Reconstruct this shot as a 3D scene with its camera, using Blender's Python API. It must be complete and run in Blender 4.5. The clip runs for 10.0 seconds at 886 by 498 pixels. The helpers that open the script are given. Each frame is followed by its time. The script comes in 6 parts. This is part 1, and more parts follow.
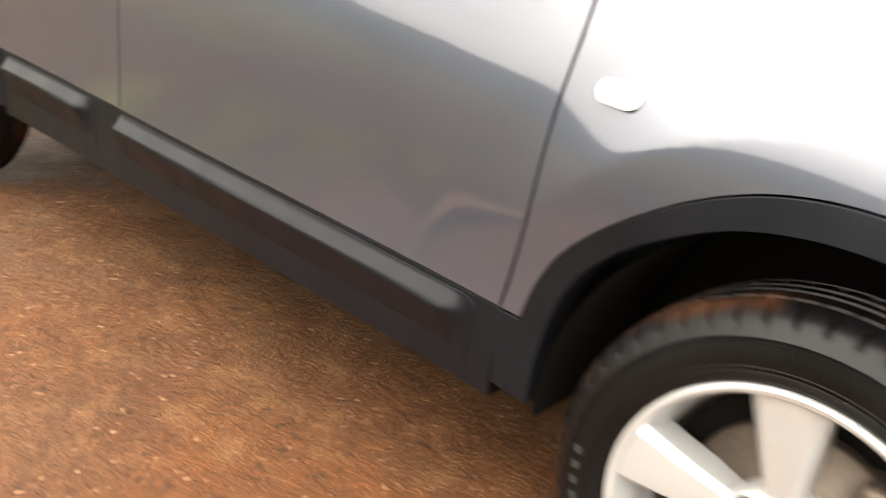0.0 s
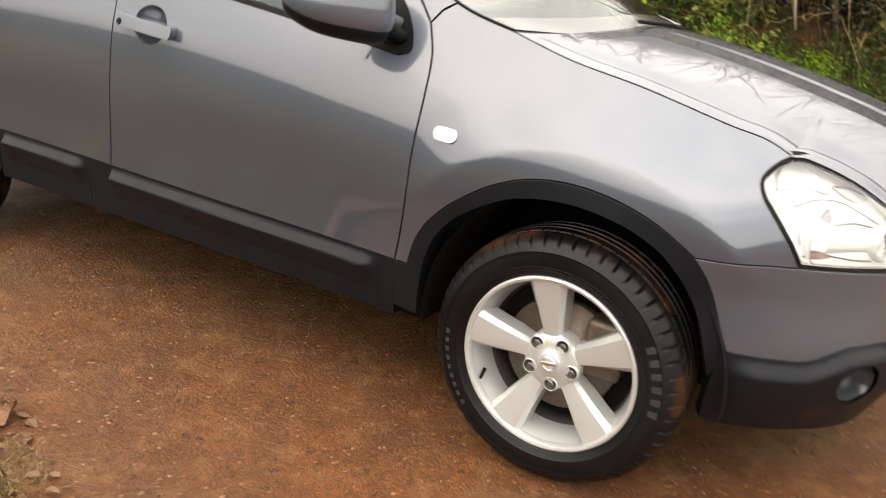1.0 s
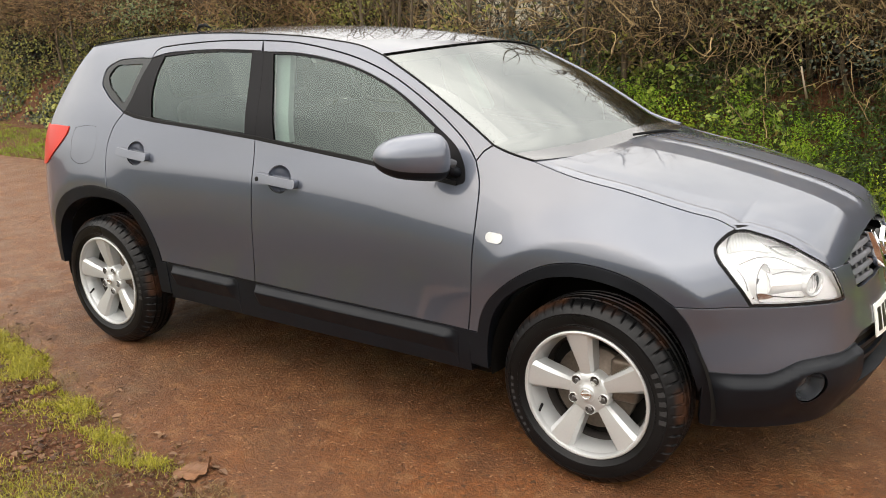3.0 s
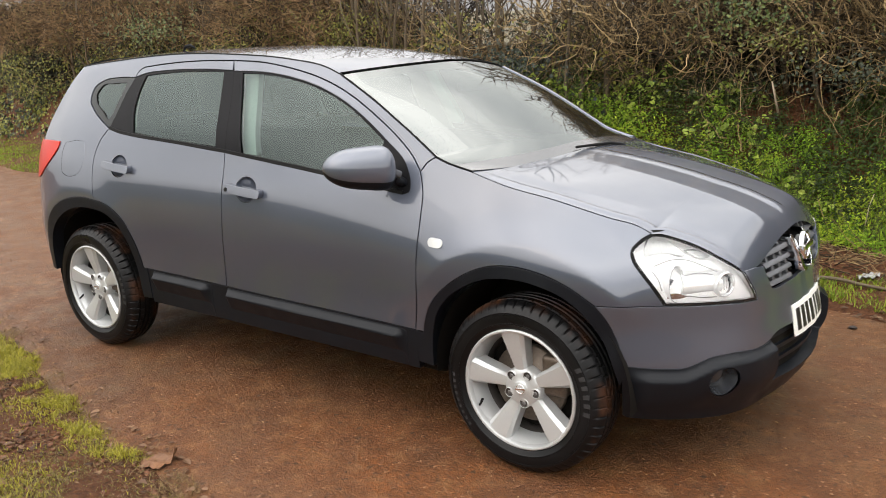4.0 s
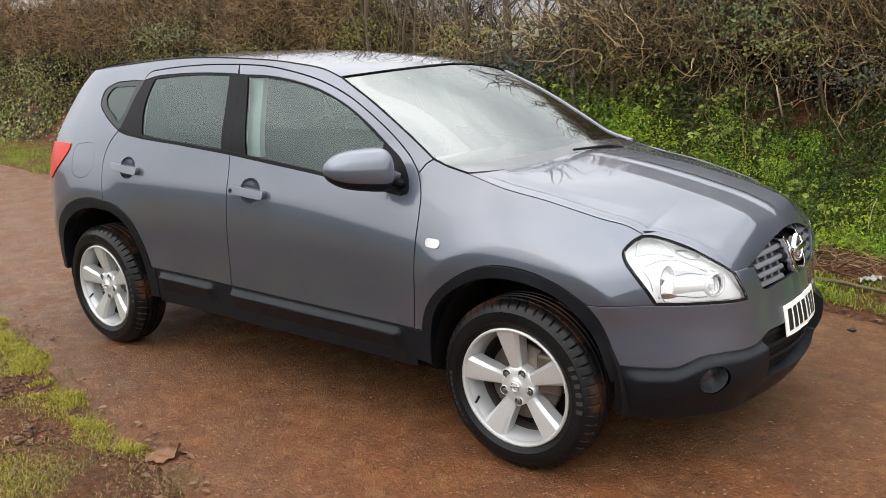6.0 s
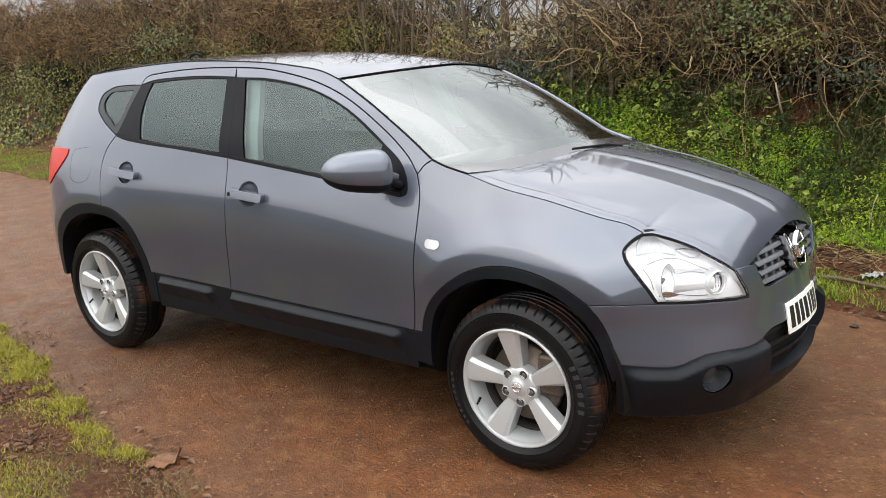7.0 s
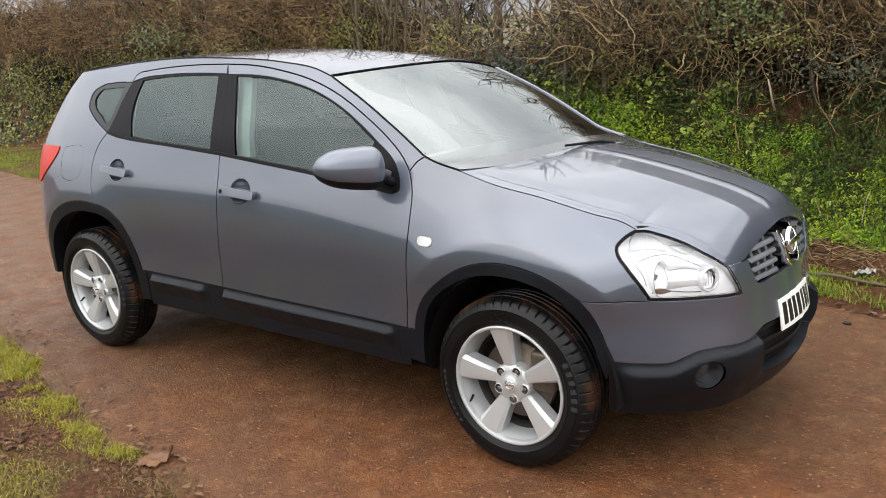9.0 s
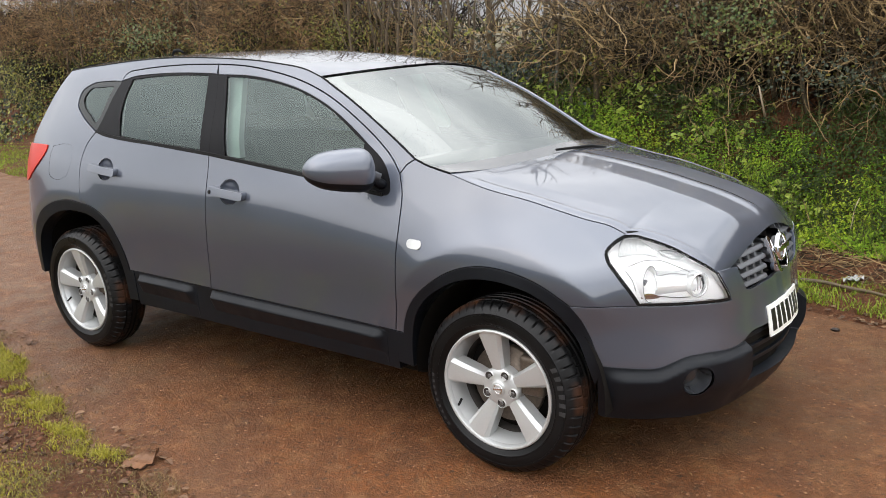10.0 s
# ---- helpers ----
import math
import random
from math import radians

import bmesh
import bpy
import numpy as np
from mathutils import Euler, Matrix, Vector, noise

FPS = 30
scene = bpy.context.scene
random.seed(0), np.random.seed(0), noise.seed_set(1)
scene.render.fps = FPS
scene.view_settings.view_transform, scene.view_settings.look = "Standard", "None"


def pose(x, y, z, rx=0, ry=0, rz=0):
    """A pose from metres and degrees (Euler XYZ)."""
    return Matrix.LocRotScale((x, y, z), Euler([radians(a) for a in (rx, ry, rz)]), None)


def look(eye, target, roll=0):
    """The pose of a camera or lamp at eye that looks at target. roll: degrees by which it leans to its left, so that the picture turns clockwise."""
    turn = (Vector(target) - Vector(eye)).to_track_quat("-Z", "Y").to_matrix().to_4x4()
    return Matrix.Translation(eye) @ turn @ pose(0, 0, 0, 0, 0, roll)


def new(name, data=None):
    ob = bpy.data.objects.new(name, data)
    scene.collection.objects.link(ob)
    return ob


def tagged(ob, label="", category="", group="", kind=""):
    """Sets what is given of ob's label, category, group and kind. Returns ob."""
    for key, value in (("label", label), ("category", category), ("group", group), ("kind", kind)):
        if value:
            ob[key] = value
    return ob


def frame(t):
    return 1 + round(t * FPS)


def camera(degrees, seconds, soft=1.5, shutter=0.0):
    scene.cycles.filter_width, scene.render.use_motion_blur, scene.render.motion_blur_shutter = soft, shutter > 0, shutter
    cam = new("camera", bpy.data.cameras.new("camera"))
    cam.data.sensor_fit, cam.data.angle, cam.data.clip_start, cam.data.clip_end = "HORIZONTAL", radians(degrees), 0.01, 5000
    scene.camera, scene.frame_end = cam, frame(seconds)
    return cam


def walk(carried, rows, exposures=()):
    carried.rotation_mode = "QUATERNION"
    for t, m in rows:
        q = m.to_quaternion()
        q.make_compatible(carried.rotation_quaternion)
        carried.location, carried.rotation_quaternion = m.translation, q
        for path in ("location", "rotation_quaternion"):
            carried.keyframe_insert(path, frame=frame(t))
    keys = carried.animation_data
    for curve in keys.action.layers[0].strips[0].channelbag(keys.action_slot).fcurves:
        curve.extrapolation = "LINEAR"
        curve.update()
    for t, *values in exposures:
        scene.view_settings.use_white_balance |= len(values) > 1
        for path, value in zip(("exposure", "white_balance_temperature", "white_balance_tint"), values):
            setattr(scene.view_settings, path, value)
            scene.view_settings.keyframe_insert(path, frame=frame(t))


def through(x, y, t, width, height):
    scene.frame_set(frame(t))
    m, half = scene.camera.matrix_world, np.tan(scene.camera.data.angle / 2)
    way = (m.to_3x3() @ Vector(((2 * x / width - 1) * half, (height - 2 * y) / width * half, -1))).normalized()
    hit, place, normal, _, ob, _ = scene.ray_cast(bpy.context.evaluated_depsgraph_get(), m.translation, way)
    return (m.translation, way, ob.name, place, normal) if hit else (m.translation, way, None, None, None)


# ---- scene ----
cam = camera(54.5, 10.0, soft=0.4, shutter=0.4)
PATH = [
    (0, (1.493, -1.827, 1.021), (0.359, -0.355, 0.283), 9.6),
    (0.2, (1.588, -2.017, 1.027), (0.585, -0.421, 0.357), 12.2),
    (0.4, (1.686, -2.173, 1.094), (0.658, -0.603, 0.402), 11.1),
    (0.6, (1.782, -2.364, 1.123), (0.773, -0.757, 0.491), 9.1),
    (0.8, (1.864, -2.513, 1.19), (0.939, -0.862, 0.542), 8.4),
    (1, (1.97, -2.611, 1.302), (1.068, -0.97, 0.6), 5.8),
    (1.2, (2.0, -2.705, 1.385), (1.146, -1.048, 0.66), 3.0),
    (1.5, (2.019, -2.85, 1.417), (1.207, -1.156, 0.73), -0.8),
    (1.6, (2.043, -2.871, 1.425), (1.212, -1.177, 0.762), -2.1),
    (2, (2.101, -3.007, 1.527), (1.137, -1.368, 0.907), -4.7),
    (2.5, (2.262, -3.191, 1.575), (1.212, -1.588, 1.003), -2.6),
    (3.8, (2.748, -3.28, 1.599), (1.592, -1.728, 1.095), -2.7),
    (4, (2.811, -3.28, 1.596), (1.659, -1.723, 1.097), -2.4),
    (4.5, (2.896, -3.278, 1.598), (1.73, -1.725, 1.119), -2.7),
    (5, (2.912, -3.296, 1.597), (1.74, -1.744, 1.128), -2.3),
    (5.5, (2.906, -3.299, 1.6), (1.729, -1.756, 1.113), -2.2),
    (7, (2.897, -3.282, 1.592), (1.716, -1.744, 1.106), -3.1),
    (7.5, (2.896, -3.281, 1.591), (1.726, -1.735, 1.101), -3.1),
    (8, (2.891, -3.28, 1.59), (1.722, -1.732, 1.103), -3.0),
    (8.5, (2.894, -3.279, 1.59), (1.712, -1.742, 1.1), -3.1),
    (9, (2.896, -3.272, 1.585), (1.726, -1.726, 1.094), -3.1),
    (9.5, (2.895, -3.265, 1.585), (1.744, -1.706, 1.092), -2.7),
    (10, (2.893, -3.261, 1.584), (1.74, -1.701, 1.098), -2.4),
]
EXPOSURE = [(0.0, 2.24, 7300, 10), (0.5, 1.83, 7250, 10), (1.0, 1.42, 7300, 10), (1.6, 1.31, 7200, 10), (2.5, 1.19, 7000, 10), (4.0, 1.09, 6650, 10), (5.0, 1.07, 6500, 10), (7.0, 1.04, 6350, 10), (10.0, 1.04, 6350, 10)]
walk(cam, [(t, look(eye, target, roll)) for t, eye, target, roll in PATH], EXPOSURE)

# ---- world, sun and exposure ----
world = bpy.data.worlds.new("overcast_sky")
scene.world = world
world.use_nodes = True
wn, wl = world.node_tree.nodes, world.node_tree.links
wn.clear()
w_out = wn.new("ShaderNodeOutputWorld")
w_bg = wn.new("ShaderNodeBackground")
w_sky = wn.new("ShaderNodeTexSky")
w_sky.sky_type, w_sky.sun_disc = "NISHITA", False
w_sky.sun_elevation, w_sky.sun_rotation = radians(38), radians(200)
w_sky.air_density, w_sky.dust_density = 1.0, 3.0
w_co = wn.new("ShaderNodeTexCoord")
w_map = wn.new("ShaderNodeMapping")
w_map.inputs["Scale"].default_value = (1.0, 1.0, 2.6)
w_noise = wn.new("ShaderNodeTexNoise")
w_noise.inputs["Scale"].default_value = 1.7
w_noise.inputs["Detail"].default_value = 6
w_noise.inputs["Roughness"].default_value = 0.55
w_ramp = wn.new("ShaderNodeValToRGB")
w_ramp.color_ramp.elements[0].position, w_ramp.color_ramp.elements[0].color = 0.34, (6.7, 6.7, 6.8, 1)
w_ramp.color_ramp.elements[1].position, w_ramp.color_ramp.elements[1].color = 0.64, (12.2, 12.0, 11.7, 1)
w_mix = wn.new("ShaderNodeMix")
w_mix.data_type = "RGBA"
w_mix.inputs["Factor"].default_value = 0.88
wl.new(w_co.outputs["Generated"], w_map.inputs["Vector"])
wl.new(w_map.outputs["Vector"], w_noise.inputs["Vector"])
wl.new(w_noise.outputs["Fac"], w_ramp.inputs["Fac"])
wl.new(w_sky.outputs["Color"], w_mix.inputs["A"])
wl.new(w_ramp.outputs["Color"], w_mix.inputs["B"])
w_sep = wn.new("ShaderNodeSeparateXYZ")
w_rise = wn.new("ShaderNodeMapRange")                       # an overcast sky is brighter overhead
w_rise.inputs["From Min"].default_value, w_rise.inputs["From Max"].default_value = 0.0, 1.0
w_rise.inputs["To Min"].default_value, w_rise.inputs["To Max"].default_value = 0.47, 1.62
w_scale = wn.new("ShaderNodeVectorMath")
w_scale.operation = "SCALE"
wl.new(w_co.outputs["Generated"], w_sep.inputs["Vector"])
wl.new(w_sep.outputs["Z"], w_rise.inputs["Value"])
wl.new(w_mix.outputs["Result"], w_scale.inputs[0])
w_dot = wn.new("ShaderNodeVectorMath")                      # and brighter on the side where the hidden sun stands
w_dot.operation = "DOT_PRODUCT"
w_dot.inputs[1].default_value = (0.12, -0.18, 0.0)
w_sum = wn.new("ShaderNodeMath")
w_sum.operation = "ADD"
wl.new(w_co.outputs["Generated"], w_dot.inputs[0])
wl.new(w_dot.outputs["Value"], w_sum.inputs[0])
wl.new(w_rise.outputs["Result"], w_sum.inputs[1])
w_low = wn.new("ShaderNodeMath")
w_low.operation = "MAXIMUM"
w_low.inputs[1].default_value = 0.22
wl.new(w_sum.outputs[0], w_low.inputs[0])
wl.new(w_low.outputs[0], w_scale.inputs["Scale"])
wl.new(w_scale.outputs["Vector"], w_bg.inputs["Color"])
w_bg.inputs["Strength"].default_value = 0.115
wl.new(w_bg.outputs["Background"], w_out.inputs["Surface"])
sun_data = bpy.data.lights.new("sun", "SUN")
sun_data.energy, sun_data.angle, sun_data.color = 0.5, radians(100), (1.0, 0.97, 0.93)
sun = new("sun", sun_data)
sun.matrix_basis = look((0, 0, 0), (0.1, 0.2, -0.97))


# ---- materials ----
def material(name):
    m = bpy.data.materials.new(name)
    m.use_nodes = True
    return m, m.node_tree.nodes, m.node_tree.links, m.node_tree.nodes["Principled BSDF"]


def plain(name, colour, rough=0.5, metal=0.0, vary=0.12, scale=30.0, bump=0.0, coat=0.0, spec=0.5):
    """A surface with grain at two scales, in colour, gloss and relief."""
    m, n, l, p = material(name)
    p.inputs["Metallic"].default_value = metal
    p.inputs["Coat Weight"].default_value = coat
    p.inputs["Coat Roughness"].default_value = 0.05
    p.inputs["Specular IOR Level"].default_value = spec
    co = n.new("ShaderNodeTexCoord")
    n1, n2 = n.new("ShaderNodeTexNoise"), n.new("ShaderNodeTexNoise")
    n1.inputs["Scale"].default_value, n1.inputs["Detail"].default_value = scale * 0.12, 3
    n2.inputs["Scale"].default_value, n2.inputs["Detail"].default_value = scale * 4, 5
    l.new(co.outputs["Object"], n1.inputs["Vector"])
    l.new(co.outputs["Object"], n2.inputs["Vector"])
    add = n.new("ShaderNodeMath")
    add.operation = "ADD"
    l.new(n1.outputs["Fac"], add.inputs[0])
    l.new(n2.outputs["Fac"], add.inputs[1])
    r = n.new("ShaderNodeMapRange")
    r.inputs["From Min"].default_value, r.inputs["From Max"].default_value = 0.6, 1.4
    r.inputs["To Min"].default_value, r.inputs["To Max"].default_value = 1 - vary, 1 + vary
    l.new(add.outputs[0], r.inputs["Value"])
    mul = n.new("ShaderNodeVectorMath")
    mul.operation = "SCALE"
    mul.inputs[0].default_value = colour
    l.new(r.outputs["Result"], mul.inputs["Scale"])
    l.new(mul.outputs["Vector"], p.inputs["Base Color"])
    r2 = n.new("ShaderNodeMapRange")
    r2.inputs["From Min"].default_value, r2.inputs["From Max"].default_value = 0.3, 0.7
    r2.inputs["To Min"].default_value, r2.inputs["To Max"].default_value = rough * (1 - vary), min(1, rough * (1 + vary))
    l.new(n1.outputs["Fac"], r2.inputs["Value"])
    l.new(r2.outputs["Result"], p.inputs["Roughness"])
    if bump:
        b = n.new("ShaderNodeBump")
        b.inputs["Strength"].default_value, b.inputs["Distance"].default_value = bump, 0.002
        l.new(n2.outputs["Fac"], b.inputs["Height"])
        l.new(b.outputs["Normal"], p.inputs["Normal"])
    return m


def car_paint():
    m, n, l, p = material("grey_metallic_paint")
    co = n.new("ShaderNodeTexCoord")
    flake, dirt = n.new("ShaderNodeTexNoise"), n.new("ShaderNodeTexNoise")
    flake.inputs["Scale"].default_value, flake.inputs["Detail"].default_value = 900, 2
    dirt.inputs["Scale"].default_value, dirt.inputs["Detail"].default_value = 5, 6
    l.new(co.outputs["Object"], flake.inputs["Vector"])
    l.new(co.outputs["Object"], dirt.inputs["Vector"])
    ramp = n.new("ShaderNodeValToRGB")
    ramp.color_ramp.elements[0].color, ramp.color_ramp.elements[1].color = (0.073, 0.084, 0.113, 1), (0.086, 0.099, 0.131, 1)
    l.new(flake.outputs["Fac"], ramp.inputs["Fac"])
    l.new(ramp.outputs["Color"], p.inputs["Base Color"])
    r = n.new("ShaderNodeMapRange")
    r.inputs["From Min"].default_value, r.inputs["From Max"].default_value = 0.35, 0.75
    r.inputs["To Min"].default_value, r.inputs["To Max"].default_value = 0.36, 0.44
    l.new(dirt.outputs["Fac"], r.inputs["Value"])
    l.new(r.outputs["Result"], p.inputs["Roughness"])
    p.inputs["Metallic"].default_value = 0.50
    p.inputs["Coat Weight"].default_value = 1.0
    p.inputs["Coat IOR"].default_value = 1.75
    p.inputs["Coat Roughness"].default_value = 0.025
    return m


def glass(name, tint, ior=1.8, gloss_rough=0.0, gloss=(1, 1, 1)):
    """Thin glass: clear or tinted sheet with a Fresnel gloss."""
    m, n, l, p = material(name)
    n.remove(p)
    out = n["Material Output"]
    tr, gl, mix, fr = n.new("ShaderNodeBsdfTransparent"), n.new("ShaderNodeBsdfGlossy"), n.new("ShaderNodeMixShader"), n.new("ShaderNodeFresnel")
    tr.inputs["Color"].default_value = (*tint, 1)
    gl.inputs["Roughness"].default_value = gloss_rough
    gl.inputs["Color"].default_value = (*gloss, 1)
    fr.inputs["IOR"].default_value = ior
    l.new(fr.outputs["Fac"], mix.inputs["Fac"])
    l.new(tr.outputs["BSDF"], mix.inputs[1])
    l.new(gl.outputs["BSDF"], mix.inputs[2])
    l.new(mix.outputs["Shader"], out.inputs["Surface"])
    return m


M_PAINT = car_paint()
M_BLACK = plain("black_textured_plastic", (0.0060, 0.0072, 0.0098), 0.42, vary=0.2, scale=80, bump=0.06, spec=0.20)
M_TRIM = plain("satin_black_window_trim", (0.008, 0.008, 0.009), 0.40, vary=0.15, scale=60, spec=0.09)
M_BORDER = plain("black_glass_border", (0.016, 0.018, 0.018), 0.22, vary=0.1, spec=0.30)
M_SEAL = plain("black_rubber_seal", (0.007, 0.007, 0.007), 0.6, spec=0.12)


def tyre_rubber():
    """Black rubber, with red mud left in patches on the tread."""
    m = plain("tyre_rubber", (0.0050, 0.0050, 0.0054), 0.40, vary=0.35, scale=40, bump=0.15, spec=0.20)
    n, l = m.node_tree.nodes, m.node_tree.links
    p = n["Principled BSDF"]
    base = p.inputs["Base Color"].links[0].from_socket
    co, flat, size = n.new("ShaderNodeTexCoord"), n.new("ShaderNodeVectorMath"), n.new("ShaderNodeVectorMath")
    flat.operation, size.operation = "MULTIPLY", "LENGTH"
    flat.inputs[1].default_value = (1, 0, 1)
    l.new(co.outputs["Object"], flat.inputs[0])
    l.new(flat.outputs["Vector"], size.inputs[0])
    out = n.new("ShaderNodeMapRange")
    out.inputs["From Min"].default_value, out.inputs["From Max"].default_value = 0.306, 0.320
    l.new(size.outputs["Value"], out.inputs["Value"])
    t = n.new("ShaderNodeTexNoise")
    t.inputs["Scale"].default_value, t.inputs["Detail"].default_value = 9, 6
    l.new(co.outputs["Object"], t.inputs["Vector"])
    r = n.new("ShaderNodeMapRange")
    r.inputs["From Min"].default_value, r.inputs["From Max"].default_value, r.inputs["To Max"].default_value = 0.50, 0.68, 0.62
    l.new(t.outputs["Fac"], r.inputs["Value"])
    k = n.new("ShaderNodeMath")
    k.operation = "MULTIPLY"
    l.new(out.outputs["Result"], k.inputs[0])
    l.new(r.outputs["Result"], k.inputs[1])
    mx = n.new("ShaderNodeMix")
    mx.data_type = "RGBA"
    l.new(k.outputs[0], mx.inputs["Factor"])
    l.new(base, mx.inputs["A"])
    mx.inputs["B"].default_value = (0.075, 0.029, 0.012, 1)
    l.new(mx.outputs["Result"], p.inputs["Base Color"])
    return m


M_TYRE = tyre_rubber()
M_ALLOY = plain("silver_painted_alloy", (0.49, 0.50, 0.50), 0.34, metal=0.42, vary=0.04, scale=30, coat=0.5)
M_CHROME = plain("bright_chrome", (0.82, 0.83, 0.85), 0.06, metal=1.0, vary=0.05)
M_REFLECT = plain("lamp_reflector", (0.92, 0.93, 0.93), 0.16, metal=0.55, vary=0.04)
M_LAMPWHITE = plain("frosted_lamp_housing", (0.92, 0.92, 0.92), 0.30, metal=0.0, vary=0.04)
M_GLASS = glass("tinted_window_glass", (0.48, 0.57, 0.53), 1.74, 0.0, (0.86, 1.0, 0.96))
M_SCREEN = glass("windscreen_glass", (0.28, 0.345, 0.31), 2.75, 0.0, (0.95, 1.0, 0.985))
M_LENS = glass("clear_lamp_lens", (0.98, 0.98, 0.98), 1.5)
M_CABIN = plain("dark_grey_cabin_cloth", (0.020, 0.020, 0.021), 0.8, vary=0.2, scale=60, bump=0.3)
M_PALE = plain("pale_grey_cabin_trim", (0.54, 0.60, 0.565), 0.7, vary=0.1)
M_GRILLE = plain("grey_grille_plastic", (0.105, 0.110, 0.120), 0.38, vary=0.12, metal=0.2)
M_FOG = plain("smoked_fog_lamp_plastic", (0.030, 0.033, 0.038), 0.22, vary=0.1, coat=0.6)
M_MILK = plain("milky_lamp_lens", (0.50, 0.51, 0.505), 0.25, vary=0.08, coat=0.5)
M_PLATE = plain("white_plate", (0.78, 0.78, 0.74), 0.3, vary=0.06)
M_INK = plain("black_plate_paint", (0.012, 0.012, 0.012), 0.35)
M_RED = plain("red_lamp_plastic", (0.44, 0.018, 0.006), 0.30, vary=0.12, coat=0.15, spec=0.25)
M_DISC = plain("rusty_brake_disc", (0.12, 0.095, 0.075), 0.5, metal=0.6, vary=0.4, scale=25)
M_STEEL = plain("dull_steel", (0.16, 0.16, 0.16), 0.35, metal=0.8, vary=0.2)
M_UNDER = plain("dark_underbody", (0.007, 0.006, 0.005), 0.85, vary=0.3, spec=0.15)
# brake-dusted alloy, darkened further for the shade inside barrel and nut wells
M_BARREL = plain("dusty_shaded_alloy", (0.035, 0.030, 0.027), 0.6, metal=0.2, vary=0.3)


# ---- shape of the car: plan outline, and how far each height lies outside it ----
def ease(a, b, x):
    t = np.clip((x - a) / (b - a), 0, 1)
    return t * t * (3 - 2 * t)


def spline(pts, step=0.012):
    """A smooth curve through some control points, at even steps."""
    p = np.array(pts, float)
    s = np.concatenate([[0], np.cumsum(np.linalg.norm(np.diff(p, axis=0), axis=1))])
    n = max(2, int(s[-1] / step) + 1)
    return hermite(s, p, np.linspace(0, s[-1], n))


def hermite(xs, ys, x):
    xs, ys = np.asarray(xs, float), np.asarray(ys, float)
    x = np.clip(x, xs[0], xs[-1])
    i = np.clip(np.searchsorted(xs, x) - 1, 0, len(xs) - 2)
    if len(xs) == 2:
        m = np.repeat((np.diff(ys, axis=0) / (xs[1] - xs[0])), 2, axis=0)
    else:
        m = np.gradient(ys, xs, axis=0)
    h = xs[i + 1] - xs[i]
    t = (x - xs[i]) / h
    if ys.ndim > 1:
        h, t = h[..., None], t[..., None]
    return (2*t**3 - 3*t**2 + 1)*ys[i] + (t**3 - 2*t**2 + t)*h*m[i] + (3*t**2 - 2*t**3)*ys[i+1] + (t**3 - t**2)*h*m[i+1]


HALF, X_FRONT, NOSE, X_REAR, TAIL = 0.86, 1.20, 0.97, -1.15, 0.985


def plan_outline():
    """Half of the plan, by arc length u from the tail's middle to the nose's; u is x along the flank."""
    a = np.linspace(0, np.pi / 2, 201)
    sn, cs = np.clip(np.sin(a), 0, 1), np.clip(np.cos(a), 0, 1)
    rear = np.stack([X_REAR - TAIL * sn ** (2 / 4.2), HALF * cs ** (2 / 2.4)], 1)[::-1]
    nose = np.stack([X_FRONT + NOSE * sn ** (2 / 2.85), HALF * cs ** (2 / 1.85)], 1)
    nose[:, 0] -= np.interp(nose[:, 1], (0, .1, .2, .3, .4, .5, .6), (.034, .038, .046, .047, .034, .012, 0))
    p = np.concatenate([rear, nose])
    s = np.concatenate([[0], np.cumsum(np.hypot(*np.diff(p, axis=0).T))])
    s += X_REAR - s[200]
    u = np.linspace(s[0], s[-1], 1200)
    k = np.hanning(23)[1:-1]
    k /= k.sum()
    xy = [np.convolve(np.pad(np.interp(u, s, p[:, i]), 10, mode="reflect", reflect_type="odd"), k, "valid") for i in (0, 1)]
    tx, ty = np.gradient(xy[0], u), np.gradient(xy[1], u)
    ln = np.hypot(tx, ty)
    return u, xy[0], xy[1], -ty / ln, tx / ln


PU, PX, PY, PNX, PNY = plan_outline()
U_NOSE, U_TAIL = PU[-1], PU[0]
COLS = (-2.3, -1.5, -0.9, 0.0, 0.8, 1.3, 1.8, 2.2, 2.6)
HEIGHTS = (.18, .30, .45, .60, .80, .95, 1.05, 1.15, 1.30, 1.45, 1.55)
INSET = (
    (-.06, -.05, -.09, -.10, -.10, -.07, -.08, -.090, -.138),
    (-.01, -.02, -.055, -.060, -.060, -.045, -.05, -.035, -.060),
    (0, -.005, -.042, -.046, -.046, -.028, -.010, -.004, -.030),
    (0, .005, -.025, -.027, -.028, -.012, -.014, -.018, -.062),
    (-.01, 0, -.005, -.005, -.012, -.02, -.03, -.055, -.125),
    (-.03, -.02, -.02, -.02, -.05, -.09, -.15, -.21, -.26),
    (-.05, -.05, -.05, -.05, -.09, -.15, -.25, -.33, -.4),
    (-.10, -.09, -.085, -.08, -.135, -.2, -.35, -.43, -.5),
    (-.20, -.165, -.15, -.15, -.2, -.28, -.4, -.5, -.6),
    (-.32, -.25, -.23, -.225, -.30, -.38, -.5, -.6, -.7),
    (-.42, -.33, -.29, -.28, -.38, -.45, -.6, -.7, -.8),
)


